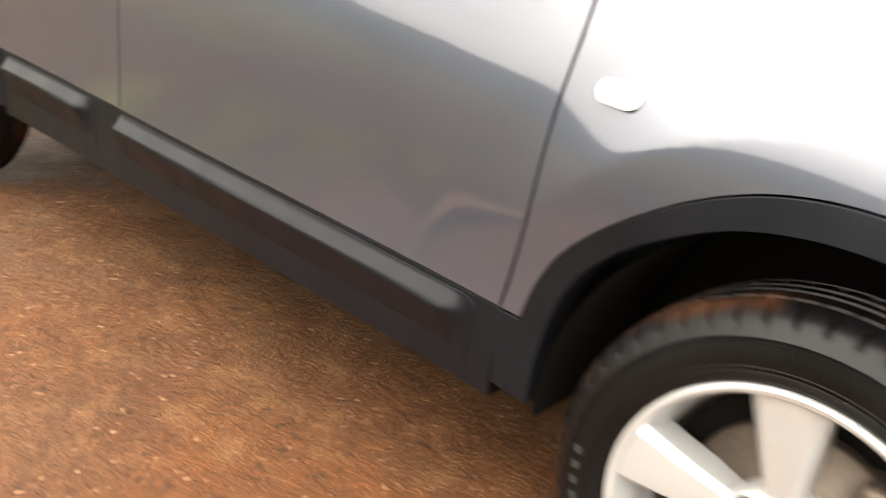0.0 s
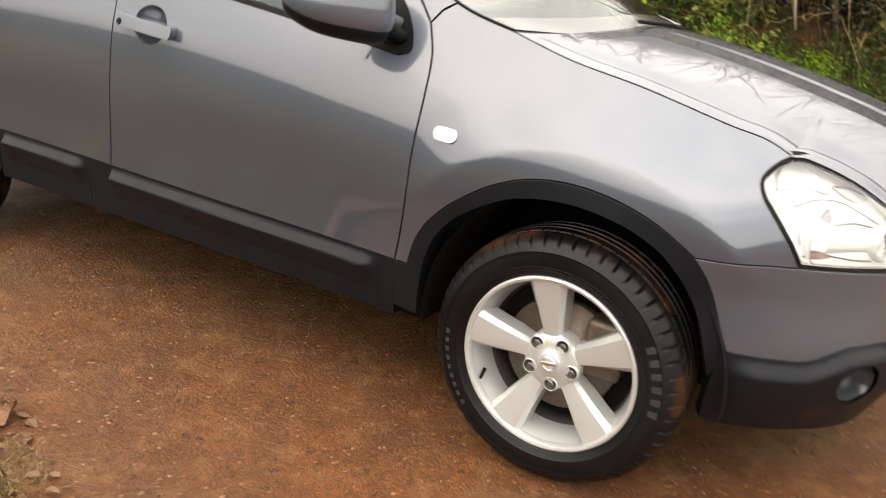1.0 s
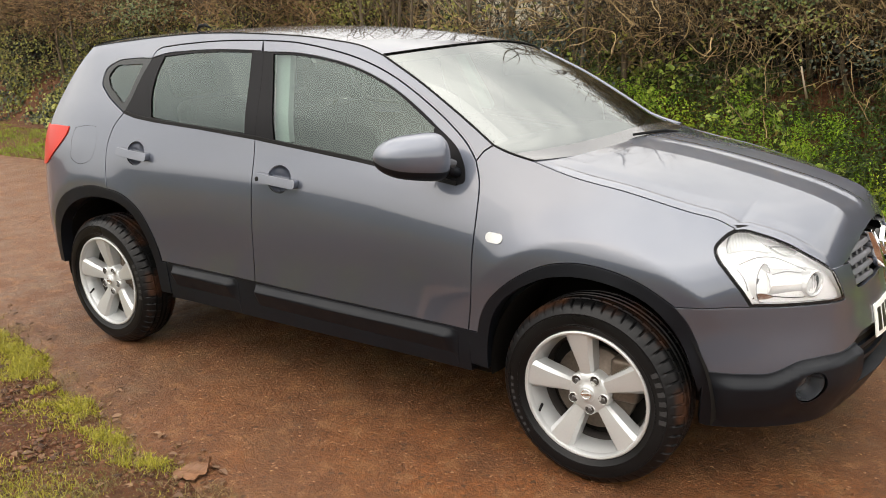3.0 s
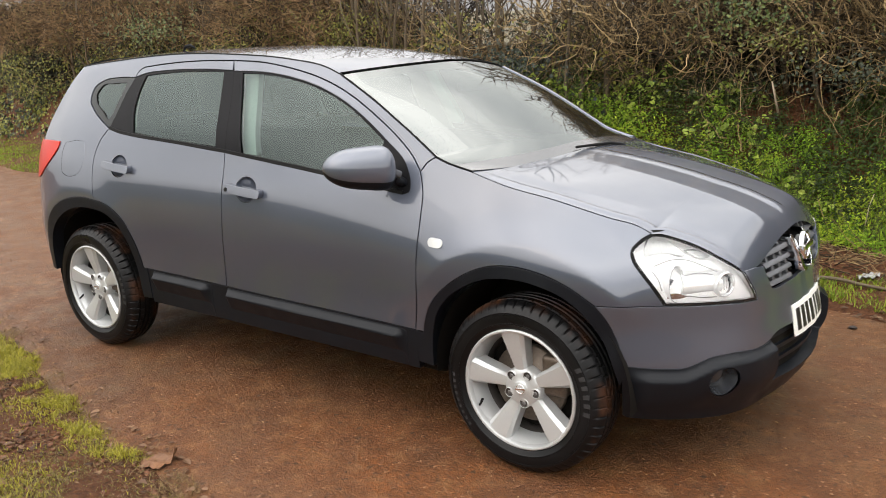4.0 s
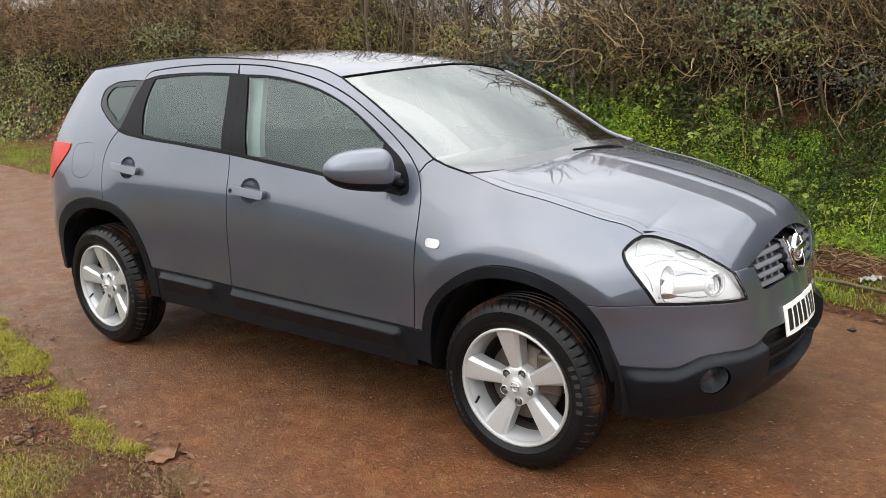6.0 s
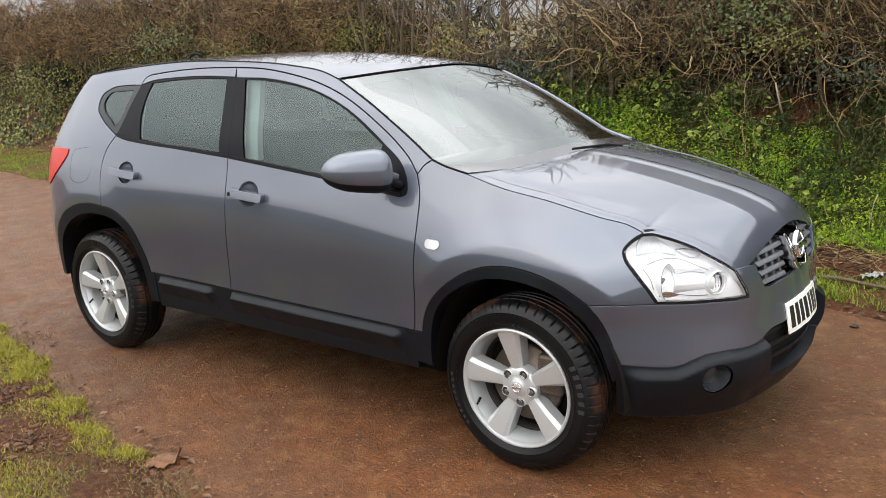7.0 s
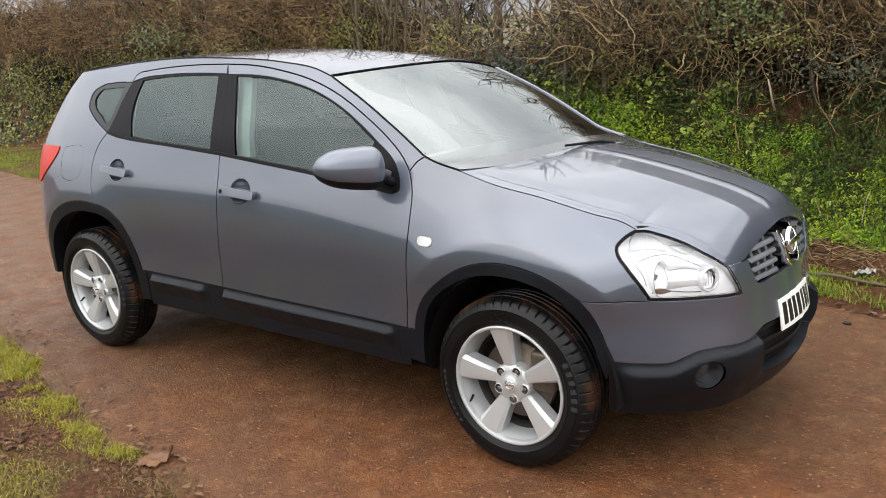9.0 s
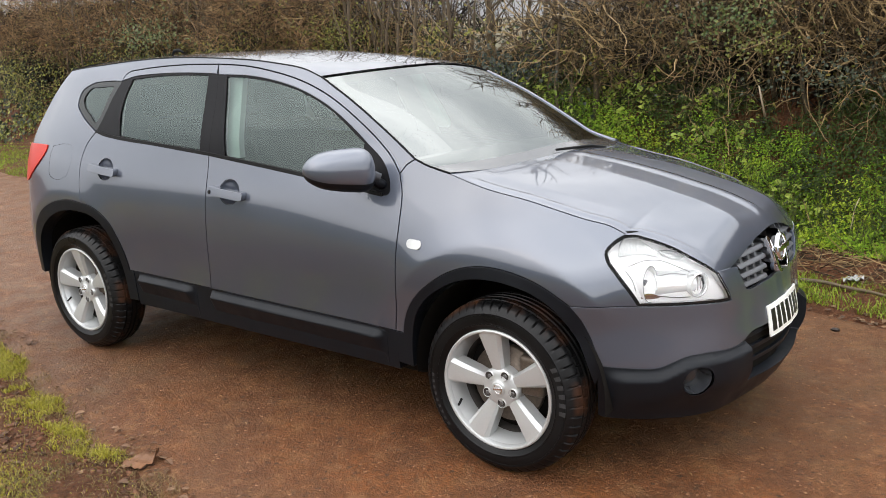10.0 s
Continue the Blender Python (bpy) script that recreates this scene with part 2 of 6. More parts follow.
def bend_matrix(xs):
    """Turns values at xs into the second derivatives of their natural cubic spline."""
    n, h = len(xs), np.diff(xs)
    a, r = np.eye(n), np.zeros((n, n))
    for k in range(1, n - 1):
        a[k, k-1:k+2] = h[k-1], 2 * (h[k-1] + h[k]), h[k]
        r[k, k-1:k+2] = 6 / h[k-1], -6 / h[k-1] - 6 / h[k], 6 / h[k]
    return np.linalg.solve(a, r)


COLS, HEIGHTS, INSET = np.array(COLS), np.array(HEIGHTS), np.array(INSET, float)
K_COL, BEND_Z = bend_matrix(COLS), bend_matrix(HEIGHTS) @ INSET


def skin_offset(u, z):
    u, z = np.broadcast_arrays(np.asarray(u, float), np.asarray(z, float))
    shp = u.shape
    u, z = u.ravel(), z.ravel()
    zc, uc = np.clip(z, HEIGHTS[0], HEIGHTS[-1]), np.clip(u, COLS[0], COLS[-1])
    i = np.clip(np.searchsorted(HEIGHTS, zc) - 1, 0, len(HEIGHTS) - 2)
    h = HEIGHTS[i + 1] - HEIGHTS[i]
    b = (zc - HEIGHTS[i]) / h
    a = 1 - b
    c = a[:, None]*INSET[i] + b[:, None]*INSET[i+1] + ((a**3 - a)[:, None]*BEND_Z[i] + (b**3 - b)[:, None]*BEND_Z[i+1]) * (h**2)[:, None] / 6
    m = c @ K_COL.T
    j = np.clip(np.searchsorted(COLS, uc) - 1, 0, len(COLS) - 2)
    h = COLS[j + 1] - COLS[j]
    b = (uc - COLS[j]) / h
    a = 1 - b
    q = np.arange(len(u))
    d = a*c[q, j] + b*c[q, j+1] + ((a**3 - a)*m[q, j] + (b**3 - b)*m[q, j+1]) * h**2 / 6
    # swellings over the wheels, fading out to both sides
    for cx, lift in ((1.315, .018), (-1.315, .008)):
        turn = np.degrees(np.arctan2(u - cx, np.maximum(z - .335, 1e-3)))
        fade = ease(-78, -24, turn) * (1 - ease(44, 60, turn))
        if cx < 0:
            fade = ease(-70, -42, turn) * (1 - ease(26, 58, turn))
        r = np.hypot(u - cx, z - .335)
        d = d + lift * fade * (.3 + .7 * ease(.40, .535, r)) * (1 - ease(0, 1, np.clip((r - .522) / .125, 0, 1) ** .66))
    return d.reshape(shp)


def skin(u, z, lift=0.0):
    """Points of the car's right flank, nose and tail for arc length u and height z."""
    u, z = np.asarray(u, float), np.asarray(z, float)
    x, y = np.interp(u, PU, PX), np.interp(u, PU, PY)
    nx, ny = np.interp(u, PU, PNX), np.interp(u, PU, PNY)
    d = skin_offset(u, z) + lift
    return np.stack([x + nx * d, -(y + ny * d), z], -1)


def skin_normal(u, z):
    e = 0.006
    a = skin(u + e, z) - skin(u - e, z)
    b = skin(u, z + e) - skin(u, z - e)
    n = np.cross(a, b)
    return n / np.linalg.norm(n, axis=-1, keepdims=True)


# ---- making meshes ----
def mesh(name, verts, faces, mat, smooth=True, normals=None):
    me = bpy.data.meshes.new(name)
    me.from_pydata([tuple(map(float, v)) for v in verts], [], faces)
    for m in (mat if isinstance(mat, (list, tuple)) else [mat]):
        me.materials.append(m)
    me.validate()
    me.shade_smooth() if smooth else me.shade_flat()
    if normals is not None:
        me.normals_split_custom_set_from_vertices([tuple(map(float, n)) for n in normals])
    return me


def part(name, me, parent, label=""):
    """One mesh, or one bmesh already turned into a mesh, as a part of a thing or of a part."""
    ob = new(name, me)
    ob.parent = parent
    return tagged(ob, label) if label else ob


def from_bm(name, bm, mat, smooth=True):
    me = bpy.data.meshes.new(name)
    bm.normal_update()
    bm.to_mesh(me)
    bm.free()
    me.materials.append(mat)
    me.shade_smooth() if smooth else me.shade_flat()
    return me


def inside(pts, ring):
    x, y = pts[:, 0], pts[:, 1]
    c = np.zeros(len(pts), bool)
    n = len(ring)
    for i in range(n):
        (x1, y1), (x2, y2) = ring[i], ring[(i + 1) % n]
        if y1 == y2:
            continue
        c ^= ((y1 > y) != (y2 > y)) & (x < (x2 - x1) * (y - y1) / (y2 - y1) + x1)
    return c


def resample(ring, step):
    p = np.array(ring, float)
    q = []
    for a, b in zip(p, np.roll(p, -1, axis=0)):
        n = max(1, int(math.ceil(np.linalg.norm(b - a) / step)))
        for k in range(n):
            q.append(a + (b - a) * k / n)
    q = np.array(q)
    keep = np.linalg.norm(q - np.roll(q, 1, axis=0), axis=1) > 1e-4
    return q[keep]


def ring_normals(r):
    t = np.roll(r, -1, axis=0) - np.roll(r, 1, axis=0)
    area = np.sum(r[:, 0] * np.roll(r[:, 1], -1) - r[:, 1] * np.roll(r[:, 0], -1))
    n = np.stack([t[:, 1], -t[:, 0]], 1) * (1 if area > 0 else -1)
    return n / np.maximum(np.linalg.norm(n, axis=1, keepdims=True), 1e-9)


def panel(name, rings, mat, lift=0.0, gap=0.0034, depth=0.014, step=0.020, side=1, shape=None, fine=0.012):
    """A sheet of the car's skin within the first ring (u, z) and outside the others, its edges turned inwards.
    side = -1 gives its mirror image on the far flank, 0 both halves in one; shape(u, z) adds its own relief."""
    from mathutils.geometry import delaunay_2d_cdt
    rs = []
    for k, ring in enumerate(rings):
        r = resample(ring, fine)
        n = ring_normals(r)
        rs.append((r - n * gap if k == 0 else r + n * gap, n if k == 0 else -n))
    pts, edges = [], []
    for r, _ in rs:
        o = len(pts)
        pts += [Vector(p) for p in r]
        edges += [(o + i, o + (i + 1) % len(r)) for i in range(len(r))]
    lo, hi = rs[0][0].min(0), rs[0][0].max(0)
    gx, gz = np.meshgrid(np.arange(lo[0], hi[0], step), np.arange(lo[1], hi[1], step))
    g = np.stack([gx.ravel() + (np.arange(gx.size) // gx.shape[1] % 2) * step / 2, gz.ravel()], 1)
    ok = inside(g, rs[0][0])
    for r, _ in rs[1:]:
        ok &= ~inside(g, r)
    g = g[ok]
    if len(g):
        rim = np.concatenate([r for r, _ in rs])
        d = np.array([np.min(np.sum((rim - q) ** 2, axis=1)) for q in g])
        g = g[d > (step * 0.38) ** 2]
    pts += [Vector(p) for p in g]
    vs, _, fs, _, _, _ = delaunay_2d_cdt(pts, edges, [], 0, 1e-6)
    v2 = np.array([tuple(v) for v in vs])
    tri = np.array([f for f in fs if len(f) == 3])
    c = v2[tri].mean(1)
    ok = inside(c, rs[0][0])
    for r, _ in rs[1:]:
        ok &= ~inside(c, r)
    tri = tri[ok]
    relief = (lambda u, z: lift + shape(u, z)) if shape else (lambda u, z: lift)

    def place(q, down=0.0):
        return skin(q[:, 0], q[:, 1], relief(q[:, 0], q[:, 1]) - down)

    P = place(v2)
    if shape:
        e = 0.004
        du, dz = np.array([[e, 0]]), np.array([[0, e]])
        N = np.cross(place(v2 + du) - place(v2 - du), place(v2 + dz) - place(v2 - dz))
        N /= np.linalg.norm(N, axis=1, keepdims=True)
    else:
        N = skin_normal(v2[:, 0], v2[:, 1])
    a, b, d = v2[tri[:, 0]], v2[tri[:, 1]], v2[tri[:, 2]]
    cw = ((b[:, 0]-a[:, 0])*(d[:, 1]-a[:, 1]) - (b[:, 1]-a[:, 1])*(d[:, 0]-a[:, 0])) < 0
    tri[cw] = tri[cw][:, ::-1]
    verts, norms, faces = [P], [N], tri.tolist()
    count = len(P)
    for r, n in rs:
        area = np.sum(r[:, 0] * np.roll(r[:, 1], -1) - r[:, 1] * np.roll(r[:, 0], -1))
        e = 0.0012
        l0, l1, l2 = place(r), place(r + n * e, 0.0016), place(r + n * e, depth)
        out3 = skin(r[:, 0] + n[:, 0]*.01, r[:, 1] + n[:, 1]*.01) - skin(r[:, 0], r[:, 1])
        out3 /= np.maximum(np.linalg.norm(out3, axis=1, keepdims=True), 1e-9)
        sn = skin_normal(r[:, 0], r[:, 1])
        k = len(r)
        verts += [l0, l1, l1, l2]
        norms += [sn, out3, out3, out3]
        flip = area < 0
        for o in (0, 2):
            for i in range(k):
                j = (i + 1) % k
                q = [count + o*k + i, count + (o+1)*k + i, count + (o+1)*k + j, count + o*k + j]
                faces.append(q if not flip else q[::-1])
        count += 4 * k
    V, NN = np.concatenate(verts), np.concatenate(norms)
    if side == 0:
        faces = faces + [[i + len(V) for i in f[::-1]] for f in faces]
        V, NN = np.concatenate([V, V * (1, -1, 1)]), np.concatenate([NN, NN * (1, -1, 1)])
        V[np.abs(V[:, 1]) < .0045, 1] = 0
    if side < 0:
        V[:, 1] *= -1
        NN[:, 1] *= -1
        faces = [f[::-1] for f in faces]
    _, first, back = np.unique(np.round(V, 5), axis=0, return_index=True, return_inverse=True)
    back = back.ravel()
    joined = [[int(back[i]) for i in f] for f in faces]
    joined = [f for f in joined if len(set(f)) == len(f)]
    return mesh(name, V[first], joined, mat, True, NN[first])


def ribbon(name, pts2, mat, width=0.03, lift=-0.013, side=1):
    """A flat strip that follows a line of the skin, behind a gap."""
    p = np.array(pts2)
    t = np.gradient(p, axis=0)
    t /= np.maximum(np.linalg.norm(t, axis=1, keepdims=True), 1e-9)
    n = np.stack([-t[:, 1], t[:, 0]], 1) * width / 2
    V = np.concatenate([skin(*(p + n).T, lift), skin(*(p - n).T, lift)])
    k = len(p)
    if side < 0:
        V[:, 1] *= -1
    return mesh(name, V, [(i, i + 1, k + i + 1, k + i) for i in range(k - 1)], mat)


def wall(name, ring, lift0, lift1, mat, shrink=0.0, side=1):
    """The side wall of a recess: from a ring of the skin down to the same ring, drawn together a little."""
    r = resample(ring, .012)
    q = r - ring_normals(r) * shrink
    V = np.concatenate([skin(r[:, 0], r[:, 1], lift0), skin(q[:, 0], q[:, 1], lift1)])
    if side < 0:
        V[:, 1] *= -1
    k = len(r)
    return mesh(name, V, [(i, (i + 1) % k, k + (i + 1) % k, k + i) for i in range(k)], mat)


def circle(u, z, ru, rz=None, n=40, turn=0.0):
    a = np.linspace(0, 2 * np.pi, n, endpoint=False)
    x, y = ru * np.cos(a), (rz or ru) * np.sin(a)
    c, s = math.cos(turn), math.sin(turn)
    return np.stack([u + x * c - y * s, z + x * s + y * c], 1)


def capsule(u, z, length, height, turn=0.0):
    """The outline of a bar with round ends."""
    r, h = height / 2, length / 2 - height / 2
    a = np.linspace(-np.pi / 2, np.pi / 2, 12)
    p = np.concatenate([np.stack([h + r * np.cos(a), r * np.sin(a)], 1), np.stack([-h - r * np.cos(a), -r * np.sin(a)], 1)])
    c, s = math.cos(turn), math.sin(turn)
    return np.stack([u + p[:, 0] * c - p[:, 1] * s, z + p[:, 0] * s + p[:, 1] * c], 1)


def bar_outline(u, z, length, height, r, turn=0.0):
    """The outline of a bar with rounded corners."""
    a = np.linspace(0, np.pi / 2, 5)
    q = [np.stack([sx * (length / 2 - r) + r * np.cos(a + t), sz * (height / 2 - r) + r * np.sin(a + t)], 1) for sx, sz, t in ((1, 1, 0), (-1, 1, np.pi / 2), (-1, -1, np.pi), (1, -1, 1.5 * np.pi))]
    p = np.concatenate(q)
    c, s = math.cos(turn), math.sin(turn)
    return np.stack([u + p[:, 0] * c - p[:, 1] * s, z + p[:, 0] * s + p[:, 1] * c], 1)


def bridge(name, edge, middle, mat, across=26, flat=1.9, relief=None, thick=0.0, both=True):
    """A sheet from an edge line on the right flank over the middle line to the far flank."""
    n = len(edge)
    s = np.linspace(0, 1, len(middle))
    mid = np.stack([np.interp(np.linspace(0, 1, n), s, middle[:, i]) for i in (0, 1, 2)], 1)
    ts = np.linspace(0, 1, across)
    rows = []
    for t in ts:
        f = flat(t, edge) if callable(flat) else 1 - (1 - t) ** flat
        q = np.stack([edge[:, 0] + (mid[:, 0] - edge[:, 0]) * (1 - (1 - t) ** 1.9 if callable(flat) else f), edge[:, 1] * (1 - t), edge[:, 2] + (mid[:, 2] - edge[:, 2]) * f], 1)
        if relief:
            q[:, 2] += relief(np.linspace(0, 1, n), t)
        rows.append(q)
    right = np.array(rows)
    left = right[::-1][1:] * np.array([1, -1, 1])
    G = np.concatenate([right, left])
    m = len(G)
    V = G.reshape(-1, 3)
    F = [(i*n + j, i*n + j + 1, (i+1)*n + j + 1, (i+1)*n + j) for i in range(m - 1) for j in range(n - 1)]
    me = mesh(name, V, F, mat)
    if np.mean([p.normal.z for p in me.polygons]) < 0:
        me.flip_normals()
    return me


def revolve(profile, segs=96, notch=None):
    """Turns a profile of (radius, outwards) round the local y axis; outwards is -y."""
    V, n = [], len(profile)
    for i in range(segs):
        a = 2 * math.pi * i / segs
        for k, (r, o) in enumerate(profile):
            if notch:
                r = notch(i, k, r)
            V.append((r * math.cos(a), -o, r * math.sin(a)))
    F = [(i*n + k, ((i+1) % segs)*n + k, ((i+1) % segs)*n + k + 1, i*n + k + 1) for i in range(segs) for k in range(n - 1)]
    return V, F


def fix(me):
    """Faces turned outwards."""
    bm = bmesh.new()
    bm.from_mesh(me)
    bmesh.ops.recalc_face_normals(bm, faces=bm.faces[:])
    bm.to_mesh(me)
    bm.free()
    return me


def sweep(line, section, closed=True):
    """A tube along a line of points with a round or flat section (list of (a, b)), scaled along the way by section(t)."""
    p = np.array(line, float)
    t = np.gradient(p, axis=0)
    t /= np.linalg.norm(t, axis=1, keepdims=True)
    V, F, m = [], [], None
    for i in range(len(p)):
        up = Vector((0, 0, 1)) if abs(t[i][2]) < .95 else Vector((1, 0, 0))
        a = Vector(t[i]).cross(up).normalized()
        b = a.cross(Vector(t[i])).normalized()
        sec = section(i / (len(p) - 1))
        m = len(sec)
        V += [tuple(Vector(p[i]) + a * q[0] + b * q[1]) for q in sec]
    for i in range(len(p) - 1):
        F += [(i*m + k, i*m + (k+1) % m, (i+1)*m + (k+1) % m, (i+1)*m + k) for k in range(m)]
    if closed:
        F += [tuple(range(m))[::-1], tuple(range((len(p)-1)*m, len(p)*m))]
    return V, F


def round_section(r, n=8):
    return [(r * math.cos(2*math.pi*k/n), r * math.sin(2*math.pi*k/n)) for k in range(n)]


def soft_box(name, size, at, mat, bevel=0.02, turn=0.0, taper=1.0):
    """A cushion-like block with rounded edges, leaning by turn degrees about y."""
    bm = bmesh.new()
    bmesh.ops.create_cube(bm, size=1)
    for v in bm.verts:
        k = taper if v.co.z > 0 else 1
        v.co = Vector((v.co.x * size[0] * k, v.co.y * size[1] * k, v.co.z * size[2]))
    bmesh.ops.bevel(bm, geom=bm.edges[:], offset=bevel, segments=3, profile=.6, affect="EDGES")
    bmesh.ops.transform(bm, matrix=pose(*at, 0, turn, 0), verts=bm.verts[:])
    return from_bm(name, bm, mat)


# ---- the car ----
car = tagged(new("car"), "grey metallic crossover car with black sills on a muddy lane", "car")

# lines on the flank: (u, z)
A_TOP = spline([(-.283, 1.489), (-.104, 1.480), (.079, 1.454), (.257, 1.415), (.436, 1.353), (.610, 1.264), (.740, 1.179), (.807, 1.125), (.851, 1.076)])
A_LOW = spline([(.851, 1.076), (.878, 1.012), (.890, .912), (.887, .78), (.878, .66), (.840, .464)])
B_UP = spline([(-.198, 1.102), (-.222, 1.25), (-.250, 1.38), (-.283, 1.489)])
B_LOW = spline([(-.263, .479), (-.220, .683), (-.197, .818), (-.191, .995), (-.198, 1.102)])
C_TOP = spline([(-.283, 1.489), (-.502, 1.490), (-.721, 1.482), (-.90, 1.468), (-.955, 1.461), (-.985, 1.445), (-1.000, 1.416)])
C_MID = spline([(-1.000, 1.416), (-1.040, 1.329), (-1.073, 1.236), (-1.105, 1.172)])
C_LOW = spline([(-1.105, 1.172), (-1.162, 1.106), (-1.184, 1.044), (-1.185, .932), (-1.168, .818)])
R_ARCH_F = spline([(-1.168, .818), (-1.096, .811), (-1.020, .783), (-.956, .734), (-.910, .640), (-.888, .555), (-.880, .488)])
R_ARCH_R = spline([(-1.168, .818), (-1.272, .825), (-1.37, .815), (-1.46, .793), (-1.573, .738), (-1.67, .63), (-1.72, .50), (-1.735, .38)])
F_ARCH = spline([(.881, .464), (.901, .529), (.935, .590), (.988, .648), (1.054, .701), (1.125, .745), (1.188, .771), (1.247, .784), (1.305, .788), (1.381, .782), (1.449, .767), (1.512, .743), (1.562, .714), (1.606, .684)])
F_ARCH_B = spline([(1.606, .684), (1.640, .642), (1.674, .576), (1.698, .515), (1.718, .474)])
BELT_F = spline([(-.198, 1.102), (.039, 1.079), (.356, 1.047), (.60, 1.018), (.72, 1.002), (.79, .993)])
BELT_R = spline([(-.198, 1.102), (-.555, 1.126), (-.926, 1.147), (-1.02, 1.156), (-1.105, 1.172)])
DLO_F = spline([(.79, .993), (.818, 1.003), (.815, 1.035), (.790, 1.083), (.66, 1.186), (.454, 1.309), (.271, 1.377), (.097, 1.416), (-.06, 1.436), (-.263, 1.443)])
DLO_R = spline([(-.274, 1.446), (-.50, 1.452), (-.75, 1.447), (-.92, 1.434), (-1.000, 1.416)])
QUARTER = spline([(-1.000, 1.416), (-1.140, 1.414), (-1.270, 1.397), (-1.335, 1.360), (-1.338, 1.306), (-1.275, 1.254), (-1.180, 1.205), (-1.105, 1.172)])
SCREEN_E = spline([(.356, 1.430), (.592, 1.317), (.753, 1.224), (.905, 1.129)])
SCREEN_L = spline([(.905, 1.129), (.96, 1.110), (1.012, 1.097), (1.066, 1.085)])
DITCH = spline([(-1.56, 1.470), (-1.40, 1.483), (-1.234, 1.495), (-.984, 1.512), (-.747, 1.522), (-.31, 1.517), (.065, 1.491), (.271, 1.458), (.356, 1.430)])
WING_TOP = spline([(1.066, 1.085), (1.209, 1.044), (1.403, 1.008), (1.637, .956), (1.754, .930), (1.800, .910)])
LAMP_BACK = spline([(1.800, .906), (1.755, .888), (1.722, .856), (1.730, .828), (1.755, .795), (1.803, .732), (1.834, .686)])
LAMP_TOP = spline([(2.146, .772), (2.066, .820), (1.970, .867), (1.880, .896), (1.835, .906), (1.800, .906)])
LAMP_LOW = spline([(1.834, .686), (1.93, .682), (2.038, .677), (2.150, .666), (2.214, .660)])
LAMP_IN = spline([(2.214, .660), (2.200, .69), (2.174, .726), (2.146, .772)])
SEAM = spline([(1.606, .684), (1.72, .687), (1.834, .686)])


def sill_z(u):
    """The lower edge of the painted doors."""
    return .479 - .0135 * (u + .263)


def loop(*curves):
    """Joins lines end to start, turning each round where needed."""
    pts = [np.array(curves[0])]
    for c in curves[1:]:
        c = np.array(c, float)
        e = pts[-1][-1]
        pts.append(c if np.linalg.norm(c[0] - e) <= np.linalg.norm(c[-1] - e) else c[::-1])
    p = np.concatenate(pts)
    return p[np.linalg.norm(p - np.roll(p, 1, axis=0), axis=1) > 1e-3]


TAIL_EDGE = spline([(-1.735, .38), (-1.80, .60), (-1.84, .80), (-1.84, .95), (-1.83, 1.09), (-1.74, 1.28), (-1.56, 1.470)])
G_FRONT = loop(B_LOW, BELT_F, DLO_F, [(-.263, 1.443), (-.283, 1.489)], A_TOP, A_LOW, [(.840, .464), (-.263, .479)])
G_REAR = loop(B_LOW, BELT_R, C_LOW, R_ARCH_F, [(-.880, .488), (-.263, .479)])
G_REARTOP = loop(C_TOP, DLO_R[::-1], [(-.274, 1.446), (-.283, 1.489)])
G_WING = loop(A_LOW[::-1], [(.851, 1.076), (.874, 1.109), (.905, 1.129)], SCREEN_L, WING_TOP, LAMP_BACK, SEAM, F_ARCH[::-1], [(.881, .464), (.840, .464)])
G_SIDE = loop(A_TOP[::-1], C_TOP, QUARTER, C_LOW, R_ARCH_R, TAIL_EDGE, DITCH, SCREEN_E, [(.905, 1.129), (.874, 1.109), (.851, 1.076)])
B_EDGE = spline([(1.718, .474), (1.826, .468), (1.915, .470), (1.960, .486), (2.00, .499), (2.065, .502), (2.281, .498), (2.32, .51), (2.45, .515), (U_NOSE, .515)])
GRILLE = spline([(U_NOSE, .664), (2.457, .666), (2.350, .668), (2.322, .676), (2.306, .70), (2.276, .780), (2.282, .802), (2.32, .810), (2.488, .822), (U_NOSE, .828)])
G_BUMPER = loop(SEAM, LAMP_LOW, LAMP_IN, [(2.146, .772), (2.230, .768)], GRILLE[(GRILLE[:, 1] < .768)][::-1], [(U_NOSE, .60), (U_NOSE, .515)], B_EDGE[::-1], F_ARCH_B[::-1])
G_LAMP = loop(LAMP_TOP, LAMP_BACK, LAMP_LOW, LAMP_IN)

GLASS_F = loop(spline([(-.092, 1.098), (.039, 1.087), (.356, 1.055), (.60, 1.026), (.655, 1.019)]), [(.655, 1.10), (.655, 1.178)], spline([(.655, 1.178), (.454, 1.300), (.271, 1.369), (.097, 1.408), (-.06, 1.428), (-.205, 1.434)]), spline([(-.205, 1.434), (-.15, 1.27), (-.092, 1.098)]))
GLASS_R = loop(spline([(-.268, 1.120), (-.555, 1.137), (-.80, 1.151), (-.897, 1.160)]), spline([(-.897, 1.160), (-.932, 1.27), (-.932, 1.35), (-.915, 1.424)]), spline([(-.915, 1.424), (-.75, 1.437), (-.50, 1.443), (-.335, 1.440)]), spline([(-.335, 1.440), (-.30, 1.28), (-.268, 1.120)]))
GLASS_Q = spline([(-1.078, 1.378), (-1.17, 1.374), (-1.255, 1.360), (-1.275, 1.33), (-1.255, 1.300), (-1.19, 1.262), (-1.135, 1.236), (-1.115, 1.262), (-1.095, 1.32), (-1.078, 1.378)])[:-1]
GLASS_Q = GLASS_Q.mean(0) + (GLASS_Q - GLASS_Q.mean(0)) * 1.20
S_FRONT = loop(BELT_F, DLO_F, B_UP[::-1])
